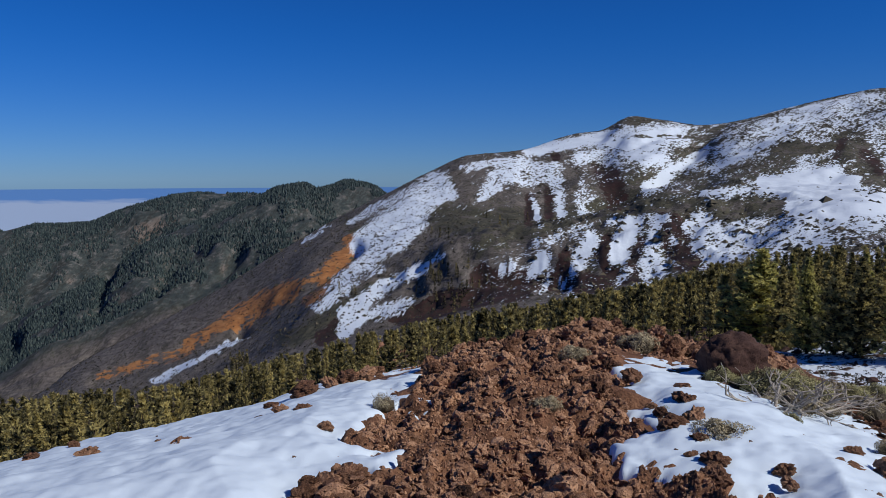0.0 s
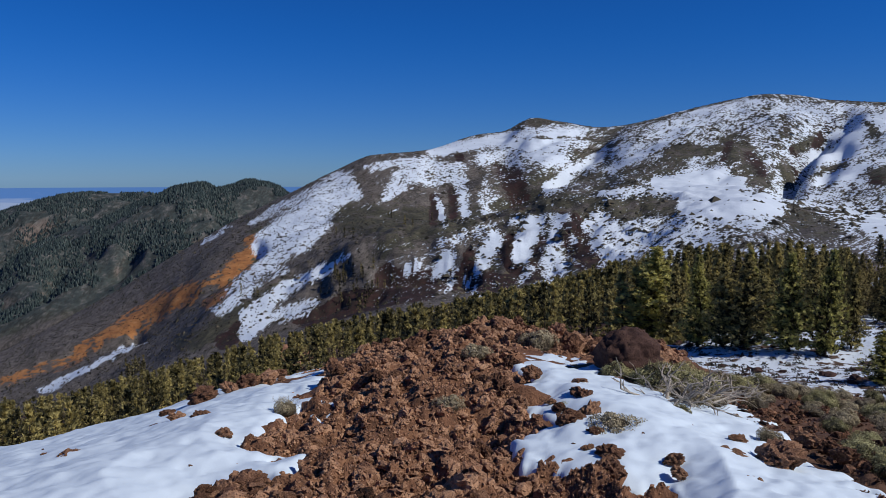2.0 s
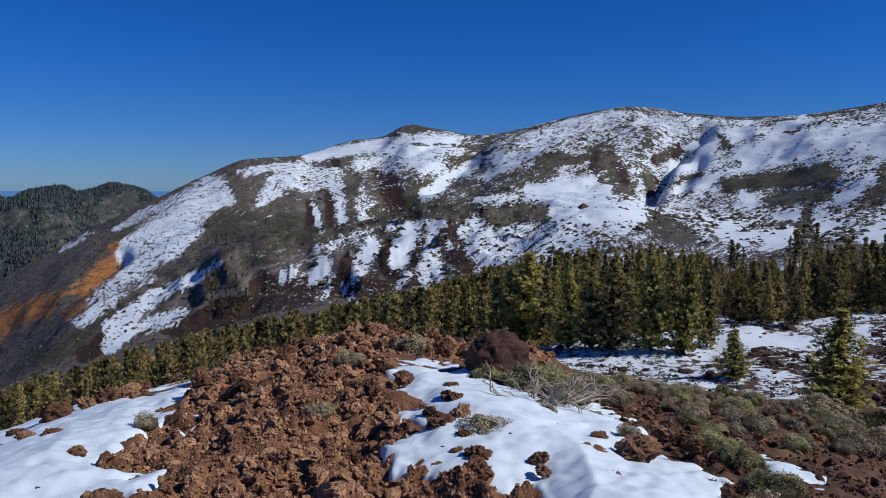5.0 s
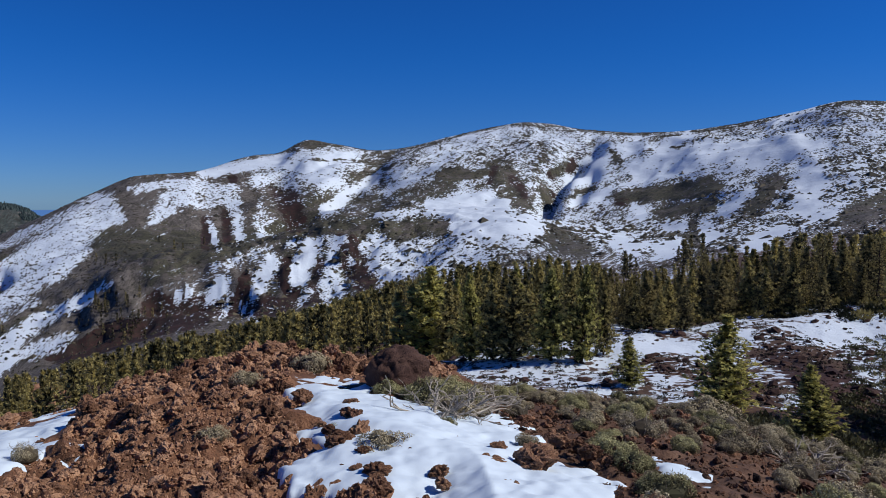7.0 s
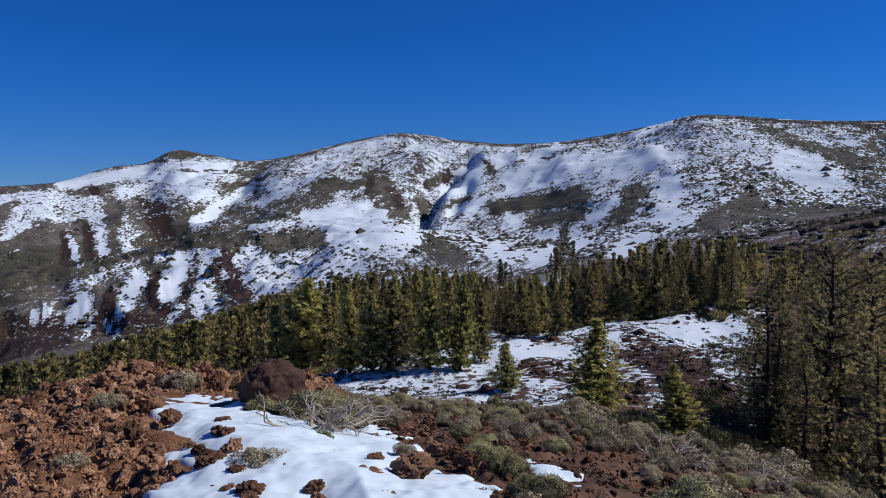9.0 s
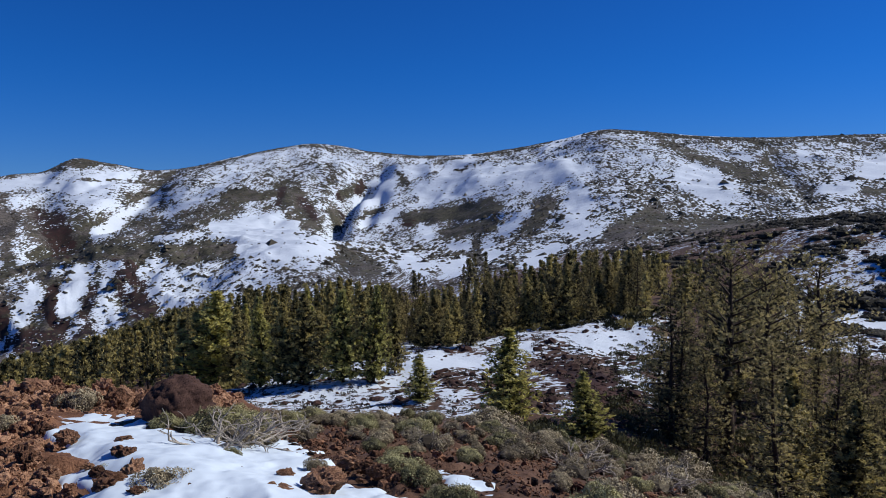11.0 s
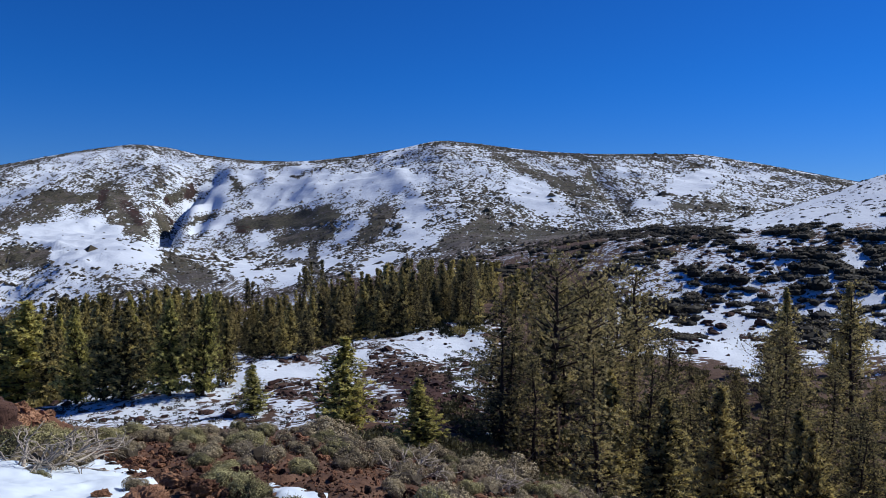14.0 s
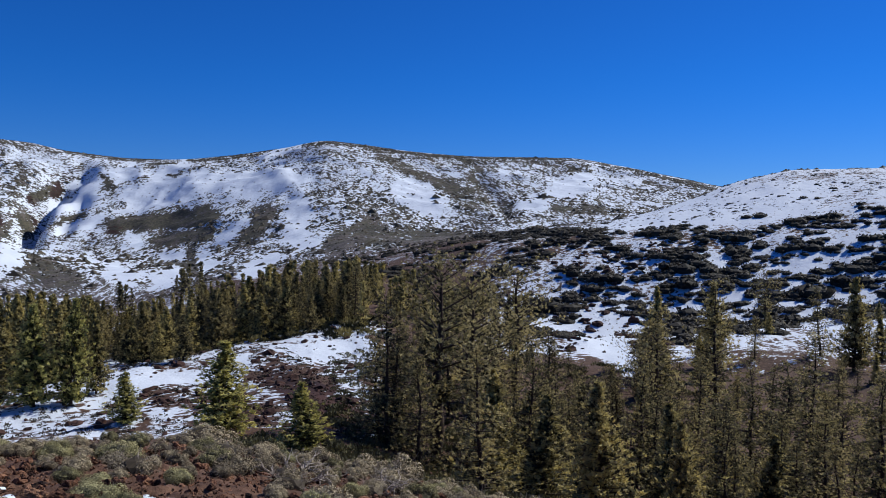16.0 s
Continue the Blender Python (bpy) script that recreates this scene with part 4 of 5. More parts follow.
def snow_material():
    m = Mat("old_snow")
    at = m.coords()
    a, b, c = m.noise(2.2, 4, 0.5, at), m.noise(14.0, 4, 0.6, at), m.noise(70.0, 2, 0.5, at)
    dirt = m.smooth(0.66, 0.80, m.noise(1.1, 6, 0.7, at))
    col = m.mix(m.math("MULTIPLY", dirt, 0.35), (0.655, 0.735, 0.80), (0.40, 0.35, 0.30))
    h = m.math("ADD", m.math("MULTIPLY", a, 0.28), m.math("ADD", m.math("MULTIPLY", b, 0.16), m.math("MULTIPLY", c, 0.08)))
    s = m.bsdf.inputs
    s["Subsurface Weight"].default_value = 0.0
    return m.done(col, 0.7, m.bump(h, 0.22, 0.03), 0.35)


SNOW = snow_material()


# ---- snow beds on the knoll ----
def snow_bed(poly, label):
    b0, b1 = max(min(p[0] for p in poly) - 1, -46), max(p[0] for p in poly) + 1
    bs, rs = np.arange(b0, b1, 0.20), np.geomspace(2.6, 17.0, 190)
    b, r = np.meshgrid(bs, rs, indexing="ij")
    x, y = r * np.sin(np.radians(b)), r * np.cos(np.radians(b))
    z = land.height(x, y)
    smooth = land.base_height(x, y)
    e = np.degrees(np.arctan2(smooth + 0.04, r))
    wob = (fbm(x * 2.6, y * 2.6, 3, 61) - 0.5) * 2.4 + (fbm(x * 9, y * 9, 2, 65) - 0.5) * 0.7
    d = inside_depth(b, e, poly) + wob + 0.1
    d = np.minimum(d, (b + 45) * 0.8 + wob)
    full = smooth + 0.022 + 0.026 * (1 - np.exp(-np.maximum(d, 0) / 1.2)) + (fbm(x * 0.8, y * 0.8, 2, 71) - 0.5) * 0.026 + (fbm(x * 5.5, y * 9.0, 3, 72) - 0.5) * 0.016
    top = smooth - 0.03 + np.maximum(d, -0.6) * 0.03 + (full - smooth + 0.03 - np.clip(d, -0.6, 1) * 0.03) * step(-0.3, 0.9, d)
    top = top - 0.22 * step(0.1, -0.5, d)
    keep = d > -0.5
    idx = np.arange(b.size).reshape(b.shape)
    ok = keep[:-1, :-1] | keep[1:, :-1] | keep[:-1, 1:] | keep[1:, 1:]
    a, c, g, h = idx[:-1, :-1][ok], idx[1:, :-1][ok], idx[1:, 1:][ok], idx[:-1, 1:][ok]
    f = np.concatenate([np.stack([a, g, c], -1), np.stack([a, h, g], -1)])
    used, inv = np.unique(f, return_inverse=True)
    v = np.stack([x, y, top], -1).reshape(-1, 3)[used]
    ob = new("snow_bed", tri_mesh("snow_bed", v, inv.reshape(-1, 3), SNOW))
    return tagged(ob, label, "snow", kind="structure")


snow_bed(WEST_BED, "old white snow lying over the rounded knoll")
snow_bed(EAST_BED, "old white snow tongue between lava rocks and shrubs")
snow_bed(LOW_BED, "thin strip of snow among grey shrubs")


# ---- rocks ----
def rock_shape(seed, level, lump=0.34, flat=0.78, cells=0.75):
    """A broken lava stone: a lumpy core, clustered knobs and a few broken faces."""
    rng = np.random.default_rng(seed)
    v, f = ICO[level]
    off = rng.uniform(-50, 50, 3)
    out = np.empty_like(v)
    stretch = np.array([rng.uniform(0.85, 1.45), rng.uniform(0.65, 1.1), flat * rng.uniform(0.8, 1.2)])
    cuts = unit(rng.normal(0, 1, (8, 3)))
    depth = rng.uniform(0.75, 1.15, 8)
    for i, p in enumerate(v):
        q = Vector(p + off)
        k = 1 + lump * noise.fractal(q * 1.3, 0.8, 2.1, 3) - cells * 0.95 * (noise.voronoi(q * 1.9)[0][0] - 0.45)
        if level > 1:
            k += cells * 0.62 * (noise.voronoi(q * 3.7)[0][0] - 0.4)
        if level > 2:
            k -= cells * 0.50 * (noise.voronoi(q * 6.5)[0][0] - 0.4)
        if level > 3:
            k -= cells * 0.34 * (noise.voronoi(q * 14.0)[0][0] - 0.4)
        out[i] = p * max(k, 0.3)
    for c, dd in zip(cuts, depth):
        over = out @ c - dd
        out -= np.where(over > 0, over * 0.85, 0)[:, None] * c
    return out * stretch, f


ROCKS_FINE = [tri_mesh("lava_rock", *rock_shape(100 + k, 4), CLINKER, np.full(len(ICO[4][0]), 0.3 + 0.06 * k), False) for k in range(6)]
ROCKS_MID = [tri_mesh("lava_rock", *rock_shape(200 + k, 4), CLINKER, np.full(len(ICO[4][0]), 0.25 + 0.05 * k), False) for k in range(10)]
ROCKS_SMALL = [rock_shape(300 + k, 3, 0.35) for k in range(10)]
ROCKS_TINY = [rock_shape(400 + k, 2, 0.40, 0.8, 0.7) for k in range(12)]


GRAVEL = [rock_shape(450 + k, 0, 0.40, 0.8, 0.7) for k in range(6)]


def put_rock(bearing, rise, width, rng, meshes, label, sink=0.28, group="", name="lava_rock"):
    x, y, z, r = spot(bearing, rise)
    z = max(z, float(land.base_height(x, y)) + 0.05)
    s = 0.54 * r * radians(width)
    ob = new(name, meshes[rng.integers(len(meshes))])
    ob.matrix_world = Matrix.LocRotScale((x, y, z + s * (0.62 - 2 * sink)), Euler((rng.uniform(-.35, .35), rng.uniform(-.35, .35), rng.uniform(0, 6.28))), (s, s, s * (0.8 if width < 2.5 else 0.55)))
    return tagged(ob, label, "rock", group)


rng = np.random.default_rng(5)
# single stones on the snow: bearing, rise, width in degrees
WEST_STONES = [(-18.7, -18.7, 1.7), (-24.7, -18.5, 1.5), (-15.3, -18.9, 1.0), (-22.4, -18.7, .7), (-13.1, -15.6, 1.1), (-12.5, -16.3, 1.0), (-11.9, -16.8, 1.1), (-10.2, -16.9, 1.3), (-8.8, -18.2, 1.2), (-13.3, -17.2, .9),
               (-8.3, -15.0, 1.2), (-7.1, -14.7, 1.7), (-5.8, -14.5, 1.7), (-4.9, -14.1, 1.1), (-10.1, -15.4, 1.6), (-4.3, -13.0, 2.6), (-25.6, -17.7, .8), (-28.2, -18.0, 1.3), (-11.0, -19.8, .6), (-16.6, -18.2, .5), (-20.3, -18.0, .4)]
EAST_STONES = [(13.6, -14.5, 1.4), (17.0, -15.1, 1.2), (17.3, -16.3, 2.0), (16.8, -17.6, 1.8), (17.9, -17.4, 2.2), (17.8, -19.3, .8), (19.5, -20.5, 2.0), (24.2, -20.8, 1.4), (15.0, -16.3, .8), (30.8, -19.2, 3.2), (23.9, -19.7, 1.3),
               (28.0, -18.0, 1.0), (32.3, -17.6, 1.5), (33.6, -17.9, 1.3), (26.7, -20.2, 1.2), (29.3, -20.8, 1.4), (19.4, -19.6, 1.6), (18.1, -18.6, .6), (34.6, -18.3, 1.6), (22.5, -16.6, .5), (25.0, -17.4, .5), (18.3, -18.3, 1.6), (21.4, -18.2, 1.4), (16.2, -17.9, 1.7)]
beside = []
for b, e, w in WEST_STONES + EAST_STONES:
    if rng.random() < 0.75:
        beside.append((b + rng.normal(0, 0.5 + 0.4 * w), e + rng.normal(0, 0.18 + 0.1 * w), w * rng.uniform(0.25, 0.6)))
for b, e, w in beside:
    put_rock(b, e, w, rng, ROCKS_MID, "small brown lava stone lying on snow", 0.14, "stones on the snow")
for b, e, w in WEST_STONES:
    put_rock(b, e, w, rng, ROCKS_MID, "reddish brown lava rock half sunk in snow", 0.12, "stones on the snow")
for b, e, w in EAST_STONES:
    put_rock(b, e, w, rng, ROCKS_MID, "reddish brown lava rock half sunk in snow", 0.12, "stones on the snow")
for b, e, w in [(-7.2, -21.6, 3.4), (-10.0, -21.3, 1.5), (-2.6, -13.0, 2.0)]:
    put_rock(b, e, w, rng, ROCKS_FINE, "rough brown lava rock at the edge of the snow", 0.22)


def boulder():
    x, y, z, r = spot(20.3, -13.3)
    v, f = rock_shape(31, 5, 0.16, 0.82, 0.20)
    v[:, 2] = np.maximum(v[:, 2], -0.5)
    low = np.clip(-v[:, 2], 0, 0.5)[:, None] * 0.5
    v[:, :2] *= 1 + low
    me = tri_mesh("boulder", v, f, DARK_LAVA, np.full(len(v), 0.45))
    ob = new("boulder", me)
    ob.matrix_world = Matrix.LocRotScale((x, y, z + 0.15), Euler((0.05, 0.12, 0.5)), (0.35, 0.32, 0.40))
    return tagged(ob, "large rounded dark red lava boulder beside snow", "boulder")


boulder()


# the spine of broken lava between the snow beds, and loose stones among the shrubs
def rock_field():
    rng = np.random.default_rng(12)
    n = 30000
    spine = rng.random(n) < 0.62
    b = np.where(spine, rng.uniform(-11, 24, n), rng.uniform(22, 68, n))
    r = np.where(spine, 3.0 * (12.6 / 3.0) ** rng.random(n), 3.2 * (10.5 / 3.2) ** rng.random(n))
    x, y = r * np.sin(np.radians(b)), r * np.cos(np.radians(b))
    e = np.degrees(np.arctan2(land.base_height(x, y) + 0.04, r))
    bare = (on_snow(b, e) < 0.15) | (rng.random(n) < 0.010)
    bare &= ~((b > 17) & (b < 24) & (r > 6.6) & (r < 8.2))
    clear = on_snow(b, e) < -0.3
    lump = fbm(x * 1.3, y * 1.3, 3, 91)
    size = np.clip(rng.lognormal(-4.05, 0.72, n), 0.008, 0.085) * (0.30 + 1.5 * lump ** 1.6) * (0.75 + 0.06 * r)
    soft = (fbm(x * 0.9 + 7, y * 0.9, 2, 95) > 0.57) & (r < 5.2)
    size = np.where(soft, size * 0.45, size)
    size = np.where(spine, size, size * 0.62)
    bare &= clear | (size < 0.035)
    z = land.height(x, y)
    order = np.argsort(-size)
    buf, single = Buf(), 0
    for i in order:
        if not bare[i]:
            continue
        s = float(size[i])
        turn = Euler((rng.uniform(-.7, .7), rng.uniform(-.7, .7), rng.uniform(0, 6.28)))
        m = Matrix.LocRotScale((x[i], y[i], z[i] + s * rng.uniform(-0.1, 0.6)), turn, (s, s, s * rng.uniform(0.7, 1.15)))
        if single < 255:
            single += 1
            ob = new("lava_rock", (ROCKS_FINE if single < 60 else ROCKS_MID)[rng.integers(6)])
            ob.matrix_world = m
            tagged(ob, "jagged reddish brown lava clinker in the rock spine", "rock", "lava rocks of the spine")
        else:
            v, f = ROCKS_SMALL[rng.integers(10)] if s > 0.046 else ROCKS_TINY[rng.integers(12)] if s > 0.021 else GRAVEL[rng.integers(6)]
            a = np.array(m)
            buf.add(v @ a[:3, :3].T + a[:3, 3], f, rng.uniform(0.15, 0.85) if spine[i] else rng.uniform(-0.7, 0.1))
    # fine clinker that fills the gaps
    n = 34000
    b, r = rng.uniform(-11, 60, n), 2.8 * (12.0 / 2.8) ** rng.random(n)
    b = np.where(rng.random(n) < 0.7, rng.uniform(-11, 24, n), b)
    x, y = r * np.sin(np.radians(b)), r * np.cos(np.radians(b))
    open_soil = on_snow(b, np.degrees(np.arctan2(land.base_height(x, y) + 0.04, r))) < 0.0
    b, x, y, r = b[open_soil], x[open_soil], y[open_soil], r[open_soil]
    n = len(x)
    s = np.clip(rng.lognormal(-4.55, 0.45, n), 0.005, 0.03) * (0.6 + 0.08 * r)
    ov, of = ICO[-1]
    v = ov[None] * s[:, None, None] * rng.uniform(0.55, 1.25, (n, 6, 1)) + rng.normal(0, 0.25, (n, 6, 3)) * s[:, None, None]
    v += np.stack([x, y, land.height(x, y) + 0.3 * s], -1)[:, None]
    buf.add(v.reshape(-1, 3), (of[None] + 6 * np.arange(n)[:, None, None]).reshape(-1, 3), np.repeat(rng.uniform(0.15, 0.85, n) - 0.8 * step(24, 28, b), 6))
    ob = new("lava_rubble", buf.mesh("lava_rubble", RUBBLE, False))
    tagged(ob, "loose rubble of reddish brown volcanic clinker", "rubble", kind="stuff")


rock_field()


def clearing_stones():
    rng = np.random.default_rng(15)
    n = 5200
    b, r = rng.uniform(22, 56, n), rng.uniform(44, 118, n)
    x, y = r * np.sin(np.radians(b)), r * np.cos(np.radians(b))
    e = np.degrees(np.arctan2(land.height(x, y), r))
    keep = (strokes(b, e, RED_BANK) > 0.2) | (rng.random(n) < 0.10)
    # a stony rise in the open snow among the eastern pines
    b2, r2 = rng.uniform(66, 74, 520), rng.uniform(118, 215, 520)
    stony = fbm(b2 * 0.9, r2 / 22, 3, 63) > 0.52
    x = np.concatenate([x[keep], (r2 * np.sin(np.radians(b2)))[stony]])
    y = np.concatenate([y[keep], (r2 * np.cos(np.radians(b2)))[stony]])
    buf = Buf()
    for px, py in zip(x, y):
        s = float(np.clip(rng.lognormal(-1.7, 0.5), 0.07, 0.55)) * (1.0 if math.hypot(px, py) < 118 else 2.2)
        v, f = GRAVEL[rng.integers(6)] if s < 0.3 else ROCKS_TINY[rng.integers(12)]
        a = np.array(Matrix.LocRotScale((px, py, float(land.height(px, py)) + 0.1 * s), Euler((rng.uniform(-.5, .5), rng.uniform(-.5, .5), rng.uniform(0, 6.28))), (s, s, s * 0.8)))
        buf.add(v @ a[:3, :3].T + a[:3, 3], f, rng.uniform(0.05, 0.6))
    ob = new("scattered_stones", buf.mesh("scattered_stones", DARK_LAVA, False))
    tagged(ob, "dark lava stones strewn over the thawing clearing", "stones", kind="stuff")


clearing_stones()


# ---- pines ----
def pine_parts(seed, height, form, detail):
    """Trunk with limbs, and crown, of one pine. form: young, old or thin. detail: 2 near, 1 far."""
    rng = np.random.default_rng(seed)
    wood, crown = Buf(), Buf()
    h = height
    lean = rng.normal(0, 0.02, 2) * (2.2 if form == "old" else 1)
    n = 7 if detail > 1 else 3
    zz = np.linspace(-0.5, h * 0.97, n)
    path = np.stack([lean[0] * zz + 0.01 * h * np.sin(zz * 1.3 + seed), lean[1] * zz + 0.01 * h * np.cos(zz * 1.1 + seed), zz], -1)
    thick = {"young": 0.016, "old": 0.030, "thin": 0.014}[form] * h
    tube(wood, path, thick * (1.05 - np.linspace(0, 1, n)) + 0.012, 7 if detail > 1 else 3, 0.4)

    def stem(z):
        return np.array([np.interp(z, zz, path[:, k]) for k in range(3)])

    tuft_at, tuft_way, tuft_shading = [], [], []
    start = {"young": 0.06, "old": 0.30, "thin": 0.10}[form] * h
    whorls = {"young": 24, "old": 14, "thin": 20}[form] if detail > 1 else 9 if detail else 7
    for w in range(whorls):
        u = float(np.clip((w + rng.uniform(-0.3, 0.3)) / (whorls - 1), 0, 1))
        z = start + (h * 0.96 - start) * np.clip(u, 0, 1)
        if form == "young":
            reach = h * (0.25 if detail > 1 else 0.20) * (1 - u) ** 1.15 * (0.6 + 0.4 * min(1, u * 5)) * rng.uniform(0.7, 1.2) + 0.08
        elif form == "old":
            reach = h * 0.27 * math.sqrt(max(0.05, 1 - abs(u - 0.55) ** 2 * 3.2)) * rng.uniform(0.55, 1.15)
        else:
            reach = h * 0.21 * (1 - u * 0.78) * rng.uniform(0.5, 1.2) + 0.12
        k = {"young": 7, "old": 5, "thin": 5}[form] if detail > 1 else (5 if detail else 4)
        a0 = rng.uniform(0, 6.28)
        for i in range(k):
            if form != "young" and rng.random() < 0.18:
                continue
            a = a0 + 6.28 * i / k + rng.normal(0, 0.25)
            ln = reach * rng.uniform(0.42, 1.32)
            own = rng.normal(0, 0.16)
            rise = {"young": 0.25 + 0.85 * u, "old": 0.35 + 0.4 * u, "thin": -0.05 + 0.55 * u}[form] + rng.normal(0, 0.12)
            o = stem(z)
            way = np.array([math.cos(a), math.sin(a), rise])
            tip = o + way * ln
            if detail > 1:
                tube(wood, [o, tip], [thick * 0.28 * (1.1 - u) + 0.014, 0.010], 3, 0.4)
            m = {"young": 7, "old": 15, "thin": 9}[form] if detail > 1 else 2 if detail else 1
            for q in range(m):
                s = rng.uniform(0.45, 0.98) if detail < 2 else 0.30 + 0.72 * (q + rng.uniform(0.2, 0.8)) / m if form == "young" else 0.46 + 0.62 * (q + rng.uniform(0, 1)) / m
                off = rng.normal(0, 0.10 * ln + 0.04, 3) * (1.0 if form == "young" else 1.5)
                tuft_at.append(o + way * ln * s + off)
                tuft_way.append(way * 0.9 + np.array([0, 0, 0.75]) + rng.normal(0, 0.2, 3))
                # dark inside, light at the tips: crown shade put into the needle tone
                tuft_shading.append((-0.06 if form == "young" else -0.16) + 0.86 * s + own + rng.normal(0, 0.13))
    for q in range(5):
        tuft_at.append(stem(h * (0.90 + 0.02 * q)))
        tuft_way.append(np.array([0, 0, 1.3]) + rng.normal(0, 0.3, 3))
        tuft_shading.append(0.7)
    at, way, tone = np.array(tuft_at), np.array(tuft_way), np.clip(np.array(tuft_shading), 0.05, 0.95)
    if form == "thin":
        tone = tone * 0.9
    face = unit(at * np.array([1.0, 1.0, 0.0]) + np.array([0, 0, 1e-3])) + np.array([0, 0, 0.55])
    if detail > 1:
        size = {"young": 0.060, "old": 0.052, "thin": 0.046}[form] * h ** 0.8 * 1.35
        few = form == "young"
        size = size * (0.62 + 0.5 * (1 - np.clip(at[:, 2] / h, 0, 1)))
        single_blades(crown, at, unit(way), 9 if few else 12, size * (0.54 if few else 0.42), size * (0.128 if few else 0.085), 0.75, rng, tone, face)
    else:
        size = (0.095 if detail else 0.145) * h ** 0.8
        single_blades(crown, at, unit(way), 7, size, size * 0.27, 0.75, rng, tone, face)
    return wood, crown


def make_pine(seed, height, form, label, needles=None):
    wood, crown = pine_parts(seed, height, form, 2)
    tree = new("pine_tree")
    tagged(tree, label, "tree", "pines below the knoll")
    part("trunk", wood.mesh("trunk", BARK), tree)
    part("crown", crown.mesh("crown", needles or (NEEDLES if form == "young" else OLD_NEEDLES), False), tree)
    tree["high"] = height
    return tree


YOUNG = [make_pine(500 + k, 7.0, "young", "dense conical young pine with yellow-green needles") for k in range(5)]
SUNLIT = [make_pine(560 + k, 7.0, "young", "broad young pine, yellow-green needles brightened as sunlit", SUNLIT_NEEDLES) for k in range(3)]
DENSE = [make_pine(580 + k, 8.0, "young", "dense pine, its needles darkened as grove shade", DARK_SHADED_NEEDLES) for k in range(4)]
OLD = [make_pine(520 + k, 9.0, "old", "old dark pine with a thick bare trunk and open crown") for k in range(3)]
THIN = [make_pine(540 + k, 8.0, "thin", "slender sparse pine with brownish needles and visible trunk") for k in range(5)]
first_use = {}


def plant(kinds, x, y, high, rng, sink=0.15, girth=1.0):
    """Stands a pine at a place of the plan; the first of each kind is the model itself."""
    src = kinds[rng.integers(len(kinds))]
    z = float(land.height(x, y)) - sink
    s = high / src["high"]
    wide = s * rng.uniform(0.85, 1.15) * girth
    m = Matrix.LocRotScale((x, y, z), Euler((rng.normal(0, .02), rng.normal(0, .02), rng.uniform(0, 6.28))), (wide, wide, s))
    if src.name not in first_use:
        first_use[src.name] = True
        src.matrix_world = m
        return src
    ob = copy_thing(src, Matrix.Identity(4))
    ob.matrix_world = m
    return ob


# the highest rise of the treetops over the bearings
TOPS = [(-36, -13.2), (-25, -13.6), (-19, -13.8), (-15, -13.0), (-7.6, -11.3), (-1, -9.9), (4.8, -8.9), (12.8, -7.5), (16.6, -6.4), (21, -5.1), (24.5, -4.3), (29.3, -3.6), (33, -3.9), (34.8, -4.6), (35.6, -5.3), (36.4, -5.0),
        (39.0, -4.3), (42.4, -3.2), (47, -2.0), (52, -1.8), (55, -2.2), (58, -2.8), (62, -3.6), (66, -5.6), (67.4, -9.0), (71.4, -9.0), (72.5, -5.6), (77, -5.0), (82, -5.0), (87, -3.2), (95, -3.0)]
TOPS_B, TOPS_E = np.array(TOPS)[:, 0], np.array(TOPS)[:, 1]


NEAR_TOPS_B = np.array([48, 52, 57, 60, 65, 66.6, 67.4, 71.4, 72.4, 75, 77, 78, 82, 84, 90])
NEAR_TOPS_E = np.array([-6.8, -4.8, -4.4, -4.2, -4.4, -6, -8.5, -8.5, -6, -5.8, -6.4, -8.2, -8.4, -7.4, -6.4])


def fit_height(b, r, z, want):
    """A tree's height, kept under the line of the treetops."""
    top = float(np.interp(b, NEAR_TOPS_B, NEAR_TOPS_E) if b > 48 and r < 95 else np.interp(b, TOPS_B, TOPS_E))
    limit = r * math.tan(radians(top)) - z
    return min(want, limit * (1 - 0.55 * float(vnoise(b * 9.7, r * 0.31, 57)) ** 1.3))


def polar(b, r):
    return r * math.sin(radians(b)), r * math.cos(radians(b))


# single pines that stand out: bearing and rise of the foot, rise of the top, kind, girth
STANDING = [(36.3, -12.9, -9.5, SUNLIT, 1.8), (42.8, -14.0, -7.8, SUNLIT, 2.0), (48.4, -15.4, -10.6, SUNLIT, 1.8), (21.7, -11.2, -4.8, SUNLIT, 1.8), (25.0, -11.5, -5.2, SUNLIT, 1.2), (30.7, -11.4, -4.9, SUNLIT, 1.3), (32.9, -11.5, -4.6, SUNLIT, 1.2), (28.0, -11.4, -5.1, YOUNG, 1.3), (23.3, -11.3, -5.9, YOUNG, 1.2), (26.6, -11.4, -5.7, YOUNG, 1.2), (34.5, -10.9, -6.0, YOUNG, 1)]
STANDING_EAST = [(57.7, -15.7, -2.9, OLD, 1.15), (63.4, -12.2, -2.8, OLD, 1.2), (60.1, -14.1, -3.7, OLD, 1), (54.2, -15.3, -4.6, THIN, 1.2), (53.4, -14.1, -7.4, THIN, 1.1), (65.8, -15.4, -7.2, THIN, 1.3), (73.1, -14.9, -5.3, THIN, 1.5), (77.1, -13.8, -3.5, THIN, 1), (72.0, -13.5, -7.4, OLD, 0.9), (79.6, -16.3, -8.4, THIN, 1.2), (81.8, -16.4, -8.6, THIN, 1.2), (83.2, -15.5, -6.7, THIN, 1.2), (75.9, -16.4, -8.7, THIN, 1.3), (68.0, -16.0, -9.9, THIN, 1.2), (61.6, -16.3, -7.7, THIN, 1.1)]
